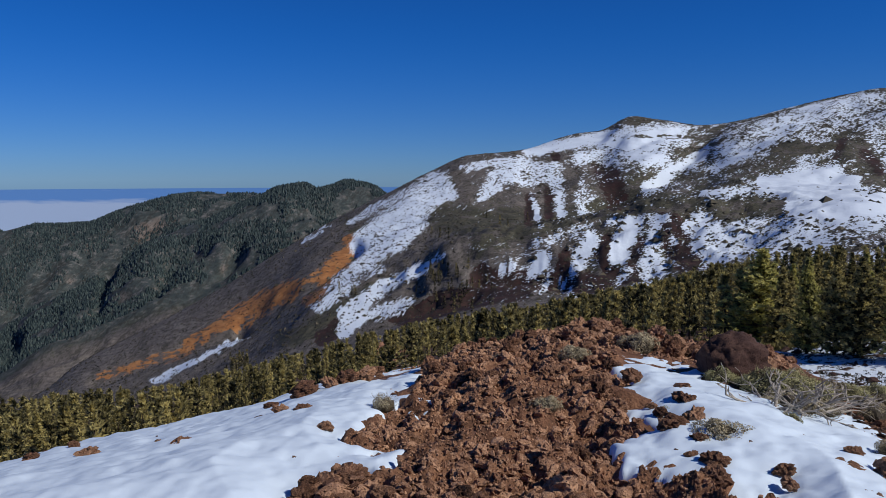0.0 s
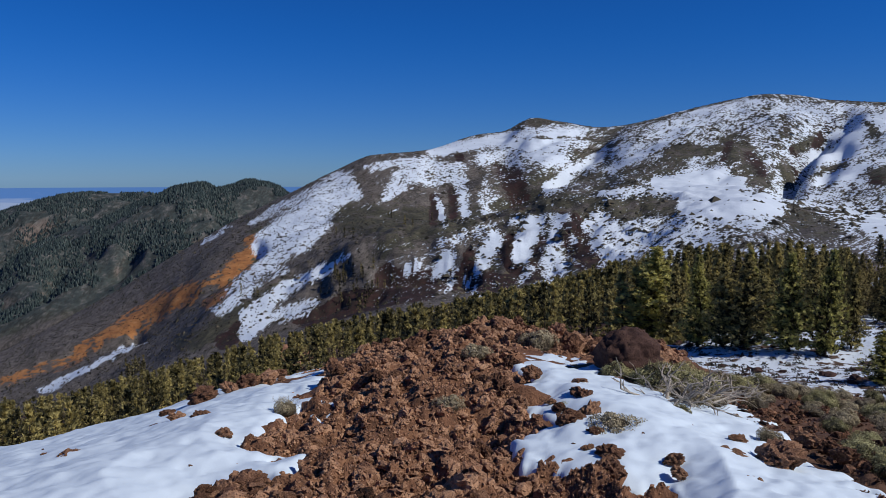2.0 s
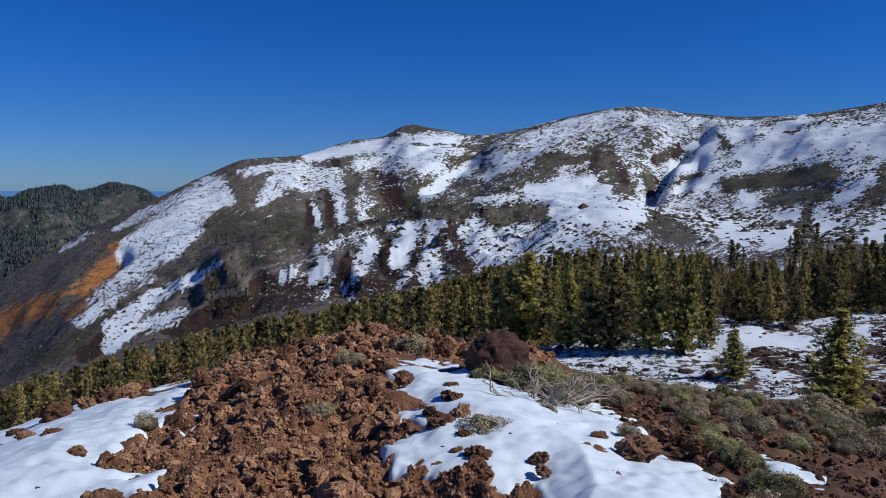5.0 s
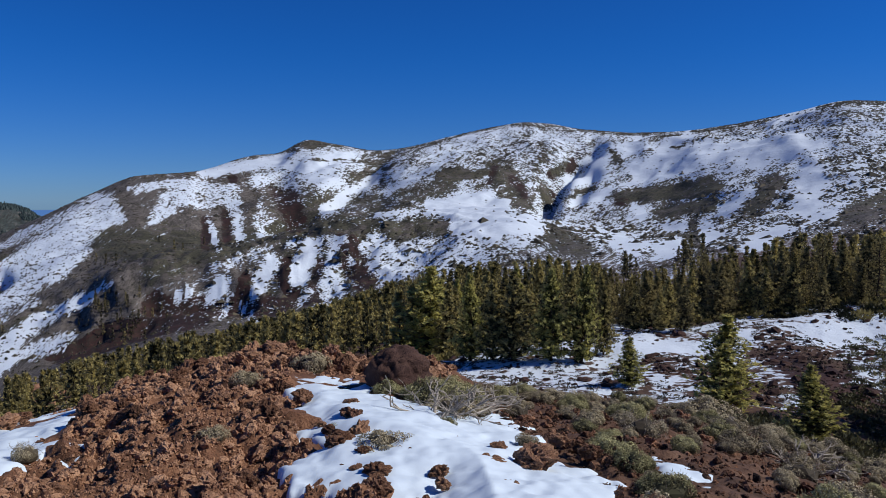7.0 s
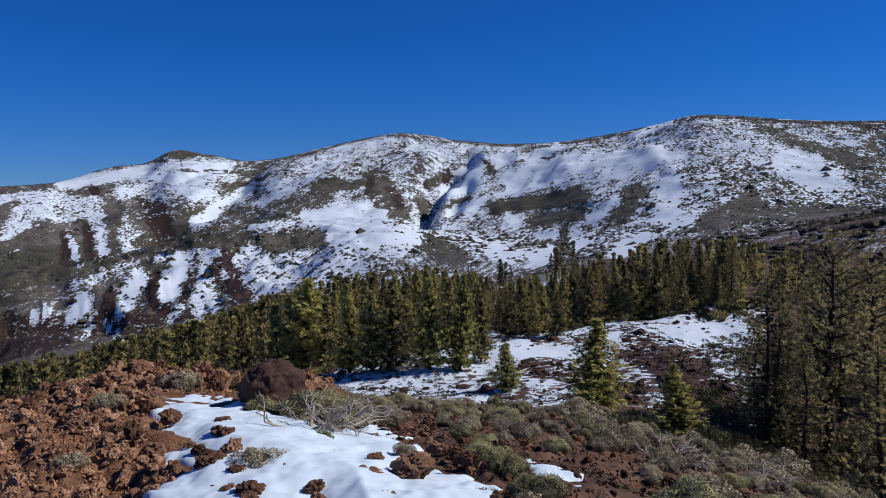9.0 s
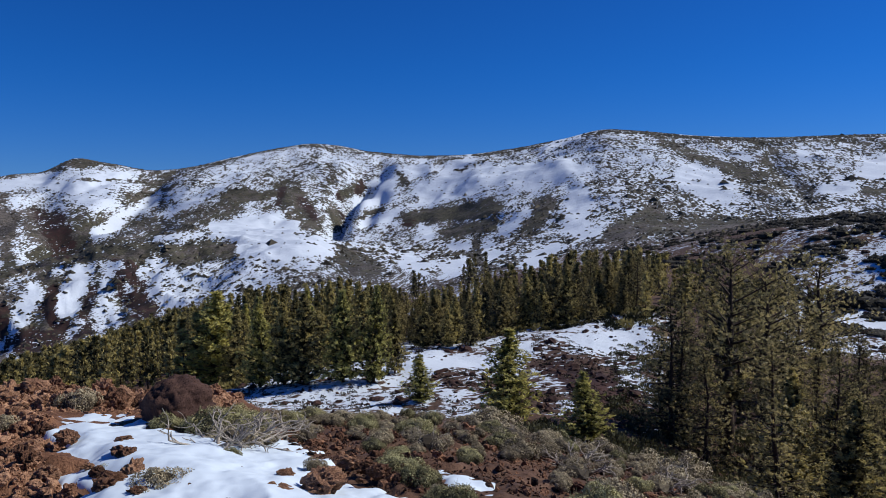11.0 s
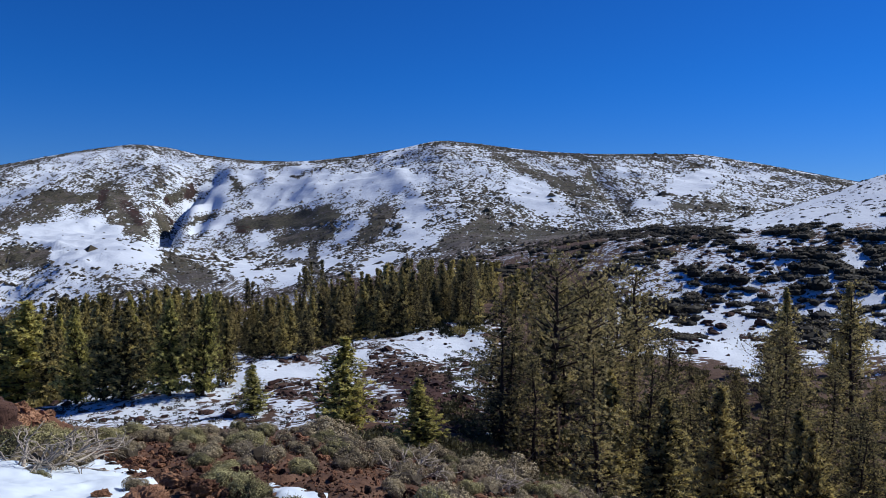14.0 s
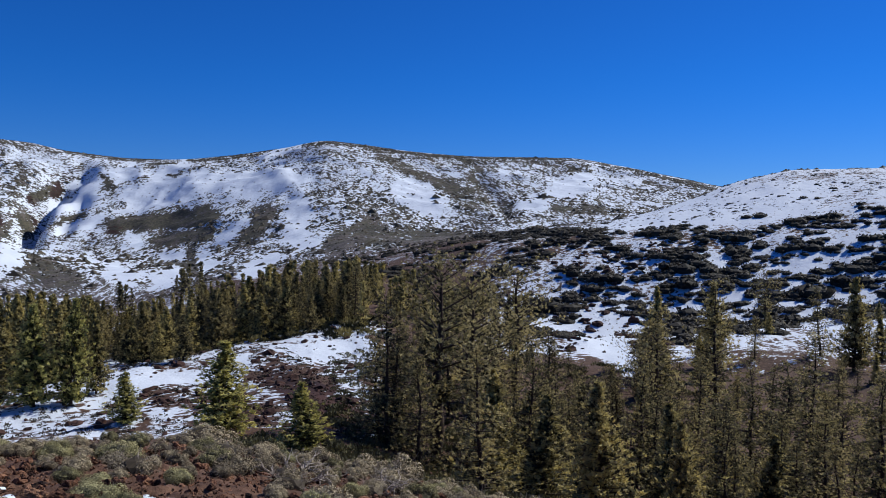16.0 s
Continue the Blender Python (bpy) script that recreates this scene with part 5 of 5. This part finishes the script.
rng = np.random.default_rng(77)
for b, foot, top, kinds, girth in STANDING + STANDING_EAST:
    x, y, z, r = spot(b, foot)
    plant(kinds, x, y, r * (math.tan(radians(top)) - math.tan(radians(foot))) * 1.03, rng, girth=girth)
# pines behind the wood to the east: bearing, distance, rise of the top, kind
for b, r, top, kinds in [(73.1, 92, -3.6, YOUNG), (80.2, 150, -2.6, OLD), (83.6, 110, -3.4, THIN), (85.6, 105, -2.6, YOUNG), (77.0, 100, -3.2, YOUNG)]:
    x, y = r * math.sin(radians(b)), r * math.cos(radians(b))
    plant(kinds, x, y, r * math.tan(radians(top)) - float(land.height(x, y)), rng)


def belt(count, b0, b1, r0, r1, low, high, kinds, seed, apart, girth=1.0):
    """Pines as things over a stretch of the slope."""
    rng = np.random.default_rng(seed)
    placed, made = [], 0
    for _ in range(count * 12):
        if made >= count:
            break
        b, r = rng.uniform(b0, b1), math.sqrt(rng.uniform(r0 * r0, r1 * r1))
        x, y = polar(b, r)
        if any((x - p) ** 2 + (y - q) ** 2 < apart * apart for p, q in placed):
            continue
        z = float(land.height(x, y))
        h = fit_height(b, r, z, rng.uniform(low, high))
        if h < 2.2 or 34.7 < b < 35.7 and r < 98:
            continue
        placed.append((x, y))
        plant(kinds, x, y, h, rng, girth=girth)
        made += 1


belt(60, 19.5, 34.4, 97, 140, 5.0, 11, YOUNG + SUNLIT[:2] + THIN[:1], 81, 3.5, 1.1)
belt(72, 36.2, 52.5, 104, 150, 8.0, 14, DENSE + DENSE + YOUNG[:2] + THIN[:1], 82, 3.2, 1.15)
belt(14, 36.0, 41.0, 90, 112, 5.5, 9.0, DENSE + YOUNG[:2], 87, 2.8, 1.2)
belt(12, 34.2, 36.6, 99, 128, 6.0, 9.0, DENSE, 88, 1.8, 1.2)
belt(74, 54, 92, 34, 92, 5.0, 9.5, THIN + YOUNG[:1] + THIN + OLD[:1], 83, 2.4, 1.15)
belt(30, 60, 94, 24, 48, 3.5, 6.0, YOUNG[:2] + THIN, 86, 2.4, 1.3)
belt(26, 73, 92, 92, 150, 4.0, 7.0, THIN + YOUNG, 84, 4.5, 1.3)
belt(22, -36, 12, 66, 110, 6.0, 9.5, YOUNG, 85, 6.0, 1.2)
for kind in YOUNG + SUNLIT + DENSE + OLD + THIN:
    if kind.name not in first_use:
        plant([kind], *polar(60 + 3 * len(first_use), 80), 7.0, rng)


# the woods beyond: trees past counting
def wood_stuff(name, label, rows, seed, needles=NEEDLES):
    rng = np.random.default_rng(seed)
    wood, crown = Buf(), Buf()
    for x, y, h in rows:
        models = MIDDLE_MODELS if math.hypot(x, y) < 175 else FAR_MODELS
        wv, wf, cv, cf, ct, mh = models[rng.integers(len(models))]
        s = h / mh
        a = rng.uniform(0, 6.28)
        c, d = math.cos(a) * s * rng.uniform(0.85, 1.2), math.sin(a) * s
        m = np.array([[c, -d, 0], [d, c, 0], [0, 0, s]])
        o = np.array([x, y, float(land.height(x, y)) - 0.2])
        wood.add(wv @ m.T + o, wf)
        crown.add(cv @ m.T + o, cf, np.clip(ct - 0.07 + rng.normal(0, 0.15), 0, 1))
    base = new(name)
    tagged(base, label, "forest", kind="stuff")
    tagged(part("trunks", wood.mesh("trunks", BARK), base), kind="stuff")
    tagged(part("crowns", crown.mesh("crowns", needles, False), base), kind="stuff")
    return base


def far_model(seed, h, form, detail):
    w, c = pine_parts(seed, h, form, detail)
    wv, wf, _ = w.arrays()
    cv, cf, ct = c.arrays()
    return wv, wf, cv, cf, ct, h


MIDDLE_MODELS = [far_model(600 + k, 8.0, "young", 1) for k in range(7)]
FAR_MODELS = [far_model(620 + k, 8.0, "young", 0) for k in range(7)]


def scatter(count, b0, b1, r0, r1, low, high, seed, gaps=0.0):
    rng = np.random.default_rng(seed)
    out = []
    for _ in range(count):
        b, r = rng.uniform(b0, b1), math.sqrt(rng.uniform(r0 * r0, r1 * r1))
        x, y = polar(b, r)
        if gaps and vnoise(x / 22, y / 22, 41) < gaps:
            continue
        if 34.7 < b < 35.7 and r < 98:
            continue
        h = fit_height(b, r, float(land.height(x, y)), rng.uniform(low, high))
        if h > 2.5:
            out.append((x, y, h))
    return out


wood_stuff("pine_forest", "dense pine forest on the slope below the knoll", scatter(1250, -36, 19.5, 68, 330, 6.5, 10.5, 91, 0.22) + scatter(260, 8, 22, 90, 300, 6.5, 10, 92) + scatter(90, -36, -14, 55, 120, 4, 7, 93, 0.4), 94)
wood_stuff("pine_grove", "dark pine grove behind the snowy clearing", scatter(130, 20, 34.3, 125, 200, 7, 11, 95) + scatter(120, 36.2, 53, 140, 200, 7, 12, 96) + scatter(34, 33.0, 37.5, 138, 210, 7, 10, 99) + scatter(60, 52, 64, 100, 190, 6, 9, 97), 98)


def nose_pines():
    """Dark pines in small groups on the lava nose and beside the snow tongues: bearing, rise, spread in degrees, count."""
    rng = np.random.default_rng(107)
    rows = []
    for b, e, wide, count in [(0.6, -8.16, 3.5, 26), (-0.2, -7.13, 1.8, 14), (-5.9, -8.01, 2.2, 4), (-14.5, -12.87, 0.8, 12), (-15.1, -13.78, 0.9, 8), (-0.6, -4.07, 1.1, 3), (3.9, -2.89, 2.2, 5), (36.0, -5.30, 1.1, 8), (40.2, -4.20, 1.7, 14)]:
        for _ in range(count):
            x, y, z, r = spot(b + rng.normal(0, 0.45 * wide), e + rng.normal(0, 0.16 * wide))
            if r > 250:
                rows.append((x, y, rng.uniform(5.0, 11.0)))
    wood_stuff("pine_clumps", "scattered dark pines on the lava slope", rows, 108, DARK_SHADED_NEEDLES)


nose_pines()


# ---- trees and scrub too far to tell apart ----
def tents(name, label, category, x, y, size, tall, material, seed, tones=(0.2, 0.8)):
    """Far plants: a small peaked form each, too far off to show more."""
    rng = np.random.default_rng(seed)
    n = len(x)
    z = land.height(x, y)
    a = rng.uniform(0, 6.28, n)[:, None] + np.arange(4)[None] * 6.28 / 4
    rad = size[:, None] * rng.uniform(0.7, 1.3, (n, 4))
    ring = np.stack([x[:, None] + np.cos(a) * rad, y[:, None] + np.sin(a) * rad, (z - 0.15 * size)[:, None] + 0 * a], -1)
    top = np.stack([x + rng.normal(0, 0.2, n) * size, y + rng.normal(0, 0.2, n) * size, z + size * tall * rng.uniform(0.8, 1.3, n)], -1)
    v = np.concatenate([ring, top[:, None]], 1)
    f = np.array([(k, (k + 1) % 4, 4) for k in range(4)])
    ff = (f[None] + (np.arange(n) * 5)[:, None, None]).reshape(-1, 3)
    ob = new(name, tri_mesh(name, v.reshape(-1, 3), ff, material, np.repeat(rng.uniform(*tones, n), 5), False))
    return tagged(ob, label, category, kind="stuff")


def bushes(name, label, category, x, y, size, material, seed, blades_each, tones=(0.1, 0.6), leaf=0.42):
    """Leafy low shrubs, past counting."""
    rng = np.random.default_rng(seed)
    n = len(x)
    z = land.height(x, y)
    u = unit(rng.normal(0, 1, (n, blades_each, 3)))
    u[..., 2] = np.abs(u[..., 2])
    at = np.stack([x, y, z - 0.05 * size], -1)[:, None] + u * (size[:, None, None] * np.array([0.85, 0.85, 0.5])) * rng.uniform(0.6, 1.0, (n, blades_each, 1))
    # random tone per bush, plus top light painted on its upward leaves
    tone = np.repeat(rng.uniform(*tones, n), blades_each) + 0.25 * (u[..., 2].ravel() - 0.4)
    buf = Buf()
    s = np.repeat(size, blades_each)[:, None]
    d = unit(u.reshape(-1, 3) * 0.8 + np.array([0, 0, 0.5]) + rng.normal(0, 0.5, (n * blades_each, 3)))
    side = unit(np.cross(d, rng.normal(0, 1, d.shape)))
    at = at.reshape(-1, 3)
    v = np.stack([at - side * s * leaf * 0.4, at + side * s * leaf * 0.4, at + d * s * leaf], 1).reshape(-1, 3)
    buf.add(v, np.arange(len(v)).reshape(-1, 3), np.repeat(np.clip(tone, 0, 1), 3))
    ob = new(name, buf.mesh(name, material, False))
    return tagged(ob, label, category, kind="stuff")


def field(n, b0, b1, r0, r1, seed):
    rng = np.random.default_rng(seed)
    b, r = rng.uniform(b0, b1, n), np.sqrt(rng.uniform(r0 * r0, r1 * r1, n))
    return b, r, r * np.sin(np.radians(b)), r * np.cos(np.radians(b)), rng


def far_plants():
    b, r, x, y, rng = field(74000, -36, -2, 1900, 3350, 101)
    keep = fbm(x / 90, y / 90, 4, 45) > 0.40
    tents("far_woods", "dark pine woods over distant ridges, tinted blue for haze", "forest", x[keep], y[keep], rng.uniform(2.0, 3.8, keep.sum()), 2.5, HAZY_PINE, 102, (0.0, 0.9))
    b, r, x, y, rng = field(170000, -12, 92, 330, 1950, 103)
    cover = land.height(x, y, land.snow)
    dense = np.where(cover > 0.79, 0.07, np.where(cover < 0.25, 0.35, 1.0)) * step(0.36, 0.58, fbm(x / 55, y / 90, 4, 47))
    keep = rng.random(len(x)) < dense * np.where(r < 950, 0.6, 1.0) * (0.3 + 0.7 * step(0, 8, b))
    tents("mountain_scrub", "low dark shrubs dotted over the snowy mountainside", "shrub", x[keep], y[keep], rng.lognormal(0.30, 0.40, keep.sum()) * (0.35 + r[keep] / 1500) * np.where(r[keep] > 1480, 0.7, np.where(r[keep] < 950, 1.75, 1.0)), 0.42, DARK_SHRUB, 104)
    b, r, x, y, rng = field(9000, -30, 2, 560, 1250, 105)
    tents("slope_scrub", "grey scrub over the bare scree slope", "shrub", x, y, rng.uniform(0.5, 1.5, len(x)), 0.75, DARK_SHRUB, 106)


far_plants()


# ---- shrubs ----
def shrub_mesh(seed, material, leaf, count, clumps, flat, spiky=0.0):
    """A cushion of leafy knobs; spiky adds upright shoots."""
    rng = np.random.default_rng(seed)
    buf = Buf()
    each = count // clumps
    for c in range(clumps):
        w = unit(rng.normal(0, 1, (1, 3)))[0]
        w[2] = abs(w[2]) * rng.uniform(0.3, 1.1)
        rad = rng.uniform(0.20, 0.38)
        o = w * np.array([0.66, 0.66, 0.58 * flat]) * rng.uniform(0.7, 1.1)
        u = unit(rng.normal(0, 1, (each, 3)) + w * 0.8)
        p = o + u * rad * rng.uniform(0.86, 1.06, (each, 1))
        # leaves that face up are lighter: light from above put into the tone
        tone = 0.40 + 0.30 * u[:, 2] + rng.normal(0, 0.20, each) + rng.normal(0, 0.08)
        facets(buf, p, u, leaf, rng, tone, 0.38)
        if spiky:
            k = int(each * spiky)
            single_blades(buf, p[:k], unit(u[:k] + np.array([0, 0, 0.8])), 1, leaf * 3.2, leaf * 0.22, 0.3, rng, tone[:k], u[:k])
    cv, cf = ICO[2]
    # core that fills the cushion, its inner shade given as a dark tone
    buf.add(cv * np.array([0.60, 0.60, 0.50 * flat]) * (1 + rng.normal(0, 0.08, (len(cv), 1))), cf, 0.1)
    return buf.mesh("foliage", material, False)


def stem_mesh(seed, material, count, reach, thick, forks=2):
    """Crooked dry stems that fork."""
    rng = np.random.default_rng(seed)
    buf = Buf()

    def grow(o, d, ln, th, depth):
        p = [o]
        for _ in range(3):
            d = unit(d + rng.normal(0, 0.32, 3))
            p.append(p[-1] + d * ln / 3)
        tube(buf, p, np.linspace(th, th * 0.55, 4), 4 if depth > 1 else 3, 0.5)
        if depth:
            for _ in range(rng.integers(2, 4)):
                grow(p[rng.integers(2, 4)], unit(d + rng.normal(0, 0.6, 3)), ln * rng.uniform(0.5, 0.8), th * 0.55, depth - 1)

    for _ in range(count):
        a = rng.uniform(0, 6.28)
        grow(np.array([math.cos(a), math.sin(a), 0]) * 0.12, unit(np.array([math.cos(a), math.sin(a), rng.uniform(0.2, 0.9)])), reach, thick, forks)
    return buf.mesh("stems", material)




def make_shrub(seed, material, label, name, leaf, count, clumps, flat, spiky):
    ob = new(name)
    tagged(ob, label, "shrub", "shrubs on the knoll")
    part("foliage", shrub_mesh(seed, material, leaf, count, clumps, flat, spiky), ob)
    part("stems", stem_mesh(seed + 1, TWIG, 5, 0.5, 0.02, 1), ob)
    return ob


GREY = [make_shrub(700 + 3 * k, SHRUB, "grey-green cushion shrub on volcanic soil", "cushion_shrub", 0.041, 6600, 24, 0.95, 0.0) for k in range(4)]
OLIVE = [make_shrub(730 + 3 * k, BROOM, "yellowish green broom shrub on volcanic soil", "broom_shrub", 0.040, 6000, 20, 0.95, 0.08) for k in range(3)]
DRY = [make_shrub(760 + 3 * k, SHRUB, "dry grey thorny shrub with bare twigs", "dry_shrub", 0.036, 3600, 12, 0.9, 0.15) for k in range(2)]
for d in DRY:
    part("dry_wood", stem_mesh(790, DEADWOOD, 12, 0.55, 0.016, 2), d)


def put_shrub(kinds, x, y, wide, rng):
    src = kinds[rng.integers(len(kinds))]
    z = max(float(land.height(x, y)), float(land.base_height(x, y)) + 0.05) - 0.04 * wide
    s = wide * 0.5
    m = Matrix.LocRotScale((x, y, z), Euler((0, 0, rng.uniform(0, 6.28))), (s, s, s * rng.uniform(0.8, 1.15)))
    if src.name not in first_use:
        first_use[src.name] = True
        src.matrix_world = m
        return src
    ob = copy_thing(src, Matrix.Identity(4))
    ob.matrix_world = m
    return ob


# bearing and rise of the foot, width in degrees, kind
SHRUBS = [(19.8, -18.1, 5.2, GREY), (-4.3, -16.9, 2.4, DRY), (7.6, -16.2, 2.6, GREY), (4.1, -12.9, 1.7, DRY), (9.5, -12.6, 2.6, GREY), (13.9, -12.0, 3.6, GREY), (19.6, -13.6, 2.6, OLIVE), (23.0, -14.3, 5.6, OLIVE), (25.0, -14.2, 4.6, OLIVE), (21.5, -14.0, 2.6, OLIVE), (24.2, -13.5, 4.0, OLIVE), (26.6, -14.0, 3.0, GREY),
          (24.4, -15.3, 4.6, DRY), (26.2, -15.4, 3.2, DRY), (24.2, -16.3, 1.9, OLIVE), (30.0, -17.4, 2.2, GREY), (16.0, -16.6, 1.5, OLIVE), (-2.8, -13.4, 1.4, GREY), (28.4, -14.6, 2.6, GREY), (31.6, -14.4, 3.2, GREY)]
rng = np.random.default_rng(88)
for b, e, w, kinds in SHRUBS:
    x, y, z, r = spot(b, e)
    put_shrub(kinds, x, y, r * radians(w), rng)


def dead_branches(bearing, rise, size, seed):
    x, y, z, r = spot(bearing, rise)
    ob = new("dead_shrub", stem_mesh(seed, DEADWOOD, 11, 0.55, 0.030, 2))
    ob.matrix_world = Matrix.LocRotScale((x, y, z), Euler((0, 0, seed)), (size, size, size * 0.7))
    return tagged(ob, "bleached leafless dead shrub with crooked branches", "dead shrub")


for b, e, size, seed in [(22.6, -15.3, 0.55, 801), (24.6, -15.4, 0.62, 803), (26.0, -15.3, 0.55, 805), (48.5, -17.5, 0.45, 811), (54.0, -18.2, 0.45, 815)]:
    dead_branches(b, e, size, seed)


def shrub_field(count, seed, b0, b1, r0, r1, big):
    rng = np.random.default_rng(seed)
    made, placed = 0, []
    n = count * 30
    bs, rs = rng.uniform(b0, b1, n), np.sqrt(rng.uniform(r0 ** 2, r1 ** 2, n))
    xs, ys = rs * np.sin(np.radians(bs)), rs * np.cos(np.radians(bs))
    es = np.degrees(np.arctan2(land.base_height(xs, ys), rs))
    free = (on_snow(bs, es) < -0.5) & (rs < r1)
    for b, r, x, y in zip(bs[free], rs[free], xs[free], ys[free]):
        if made >= count:
            break
        wide = min(0.16 * rng.lognormal(0.55, 0.42), 0.52) * big
        if any((x - p) ** 2 + (y - q) ** 2 < (0.50 * (wide + w)) ** 2 for p, q, w in placed):
            continue
        pick = rng.random()
        placed.append((x, y, wide))
        put_shrub(GREY if pick < 0.62 else OLIVE if pick < 0.86 else DRY, x, y, wide, rng)
        made += 1


shrub_field(170, 111, 26, 70, 3.9, 11.0, 1.05)
shrub_field(120, 112, 40, 72, 10.5, 24.0, 1.9)


# broad dark shrubs over the near hill to the east
def mounds(name, label, x, y, size, material, seed, leaves, leaf):
    """Rounded spreading shrubs, past counting: a low heart, darkened as inner shade, under a skin of small leaves."""
    rng = np.random.default_rng(seed)
    buf = Buf()
    cv, cf = ICO[1]
    for px, py, s in zip(x, y, size):
        z = float(land.height(px, py))
        own = rng.uniform(0.1, 0.6)
        for _ in range(rng.integers(2, 5)):
            o = np.array([px + rng.normal(0, 0.45 * s), py + rng.normal(0, 0.45 * s), z - 0.05 * s])
            w = s * rng.uniform(0.5, 0.85)
            shape = np.array([w, w, w * rng.uniform(0.42, 0.62)])
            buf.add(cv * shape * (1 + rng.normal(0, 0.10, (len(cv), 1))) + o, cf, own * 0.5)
            u = unit(rng.normal(0, 1, (leaves, 3)))
            u[:, 2] = np.abs(u[:, 2])
            # leaf tone grows with upward facing, as light from the sky would
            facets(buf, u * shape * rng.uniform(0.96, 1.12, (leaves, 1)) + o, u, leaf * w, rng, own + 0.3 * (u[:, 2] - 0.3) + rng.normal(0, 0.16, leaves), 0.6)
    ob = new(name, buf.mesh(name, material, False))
    return tagged(ob, label, "shrub", kind="stuff")


def hill_shrubs():
    b, r, x, y, rng = field(3900, 50, 92, 128, 345, 121)
    e = np.degrees(np.arctan2(land.height(x, y), r))
    belt_line = np.interp(b, [50, 58, 66, 72, 78, 84, 92], [-0.6, -0.4, 0.2, 0.2, 0.9, 1.9, 2.3])
    thick = np.where(e > belt_line, 0.26, np.where(land.height(x, y, land.snow) > 0.82, 0.08, 1.0)) * (0.4 + 0.6 * step(62, 68, b))
    keep = (fbm(x / 16, y / 16, 3, 49) > 0.37) & (rng.random(len(x)) < thick)
    size = rng.lognormal(0.52, 0.34, keep.sum()) * np.where(e[keep] > belt_line[keep], 0.38, 1.0)
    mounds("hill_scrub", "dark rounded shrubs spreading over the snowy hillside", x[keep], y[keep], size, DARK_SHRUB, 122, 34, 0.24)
    b, r, x, y, rng = field(5000, 56, 92, 128, 345, 125)
    keep = fbm(x / 9, y / 9, 3, 53) > 0.50
    bushes("hill_tufts", "small dry tufts between the hillside shrubs", "shrub", x[keep], y[keep], rng.uniform(0.2, 0.55, keep.sum()), DARK_SHRUB, 126, 9, (0.2, 1.0), 0.5)
    b, r, x, y, rng = field(3200, 22, 56, 50, 112, 123)
    keep = fbm(x / 9, y / 9, 3, 50) > 0.49
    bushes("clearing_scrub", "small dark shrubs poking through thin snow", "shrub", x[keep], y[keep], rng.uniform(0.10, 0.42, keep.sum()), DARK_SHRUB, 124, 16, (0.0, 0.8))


hill_shrubs()
b, r, x, y, rng = field(330, 19.5, 34.2, 84, 112, 127)
bushes("pine_thicket", "low green pine thicket at the forest edge", "thicket", x, y, rng.uniform(0.7, 1.7, len(x)), NEEDLES, 128, 90, (0.05, 0.55), 0.30)
b, r, x, y, rng = field(300, 36.0, 53, 100, 125, 129)
bushes("pine_thicket", "low dark pine thicket below the grove", "thicket", x, y, rng.uniform(0.6, 1.5, len(x)), NEEDLES, 130, 80, (0.05, 0.45), 0.30)


def undergrowth():
    rng = np.random.default_rng(131)
    n = 3000
    b, r = rng.uniform(38, 95, n), 24.0 * (95.0 / 24.0) ** rng.random(n)
    keep = (b > 50) | (r < 45)
    b, r = b[keep], r[keep]
    x, y = r * np.sin(np.radians(b)), r * np.cos(np.radians(b))
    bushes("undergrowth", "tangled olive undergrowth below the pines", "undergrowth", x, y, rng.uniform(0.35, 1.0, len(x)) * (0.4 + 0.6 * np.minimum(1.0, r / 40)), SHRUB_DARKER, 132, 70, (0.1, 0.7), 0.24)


SHRUB_DARKER = foliage_material("olive_undergrowth", (0.035, 0.035, 0.018), (0.10, 0.095, 0.045), (0.20, 0.18, 0.085), 0.75, 0.2)
undergrowth()


# ---- the sea of cloud far below ----
def cloud_sea():
    bs, rs = np.linspace(-60, 0, 121), np.linspace(3950, 4700, 30)
    b, r = np.meshgrid(bs, rs, indexing="ij")
    x, y = r * np.sin(np.radians(b)), r * np.cos(np.radians(b))
    z = -480 + (r - 3950) / 750 * (480 - 47)
    idx = np.arange(b.size).reshape(b.shape)
    a, c, g, h = idx[:-1, :-1].ravel(), idx[1:, :-1].ravel(), idx[1:, 1:].ravel(), idx[:-1, 1:].ravel()
    f = np.concatenate([np.stack([a, g, c], -1), np.stack([a, h, g], -1)])
    m = Mat("cloud_over_sea")
    at = m.coords()
    stretch = m.node("ShaderNodeMapping", Scale=(0.25, 0.6, 3.0))
    m.link(at, stretch.inputs["Vector"])
    n = m.noise(0.012, 5, 0.55, stretch.outputs[0])
    sep = m.n.new("ShaderNodeSeparateXYZ")
    m.link(at, sep.inputs[0])
    f1 = m.math("ADD", m.smooth(-75, -150, sep.outputs["Z"]), m.math("MULTIPLY", m.math("SUBTRACT", n, 0.5), 1.6))
    col = m.ramp(f1, [(0.2, (0.085, 0.19, 0.40)), (0.75, (0.27, 0.34, 0.46))])
    mat = m.done(col, 1.0, None, 0.0)
    ob = new("backdrop", tri_mesh("backdrop", np.stack([x, y, z], -1).reshape(-1, 3), f, mat))
    return tagged(ob, "white sea of cloud over blue ocean", "clouds", kind="structure")


cloud_sea()
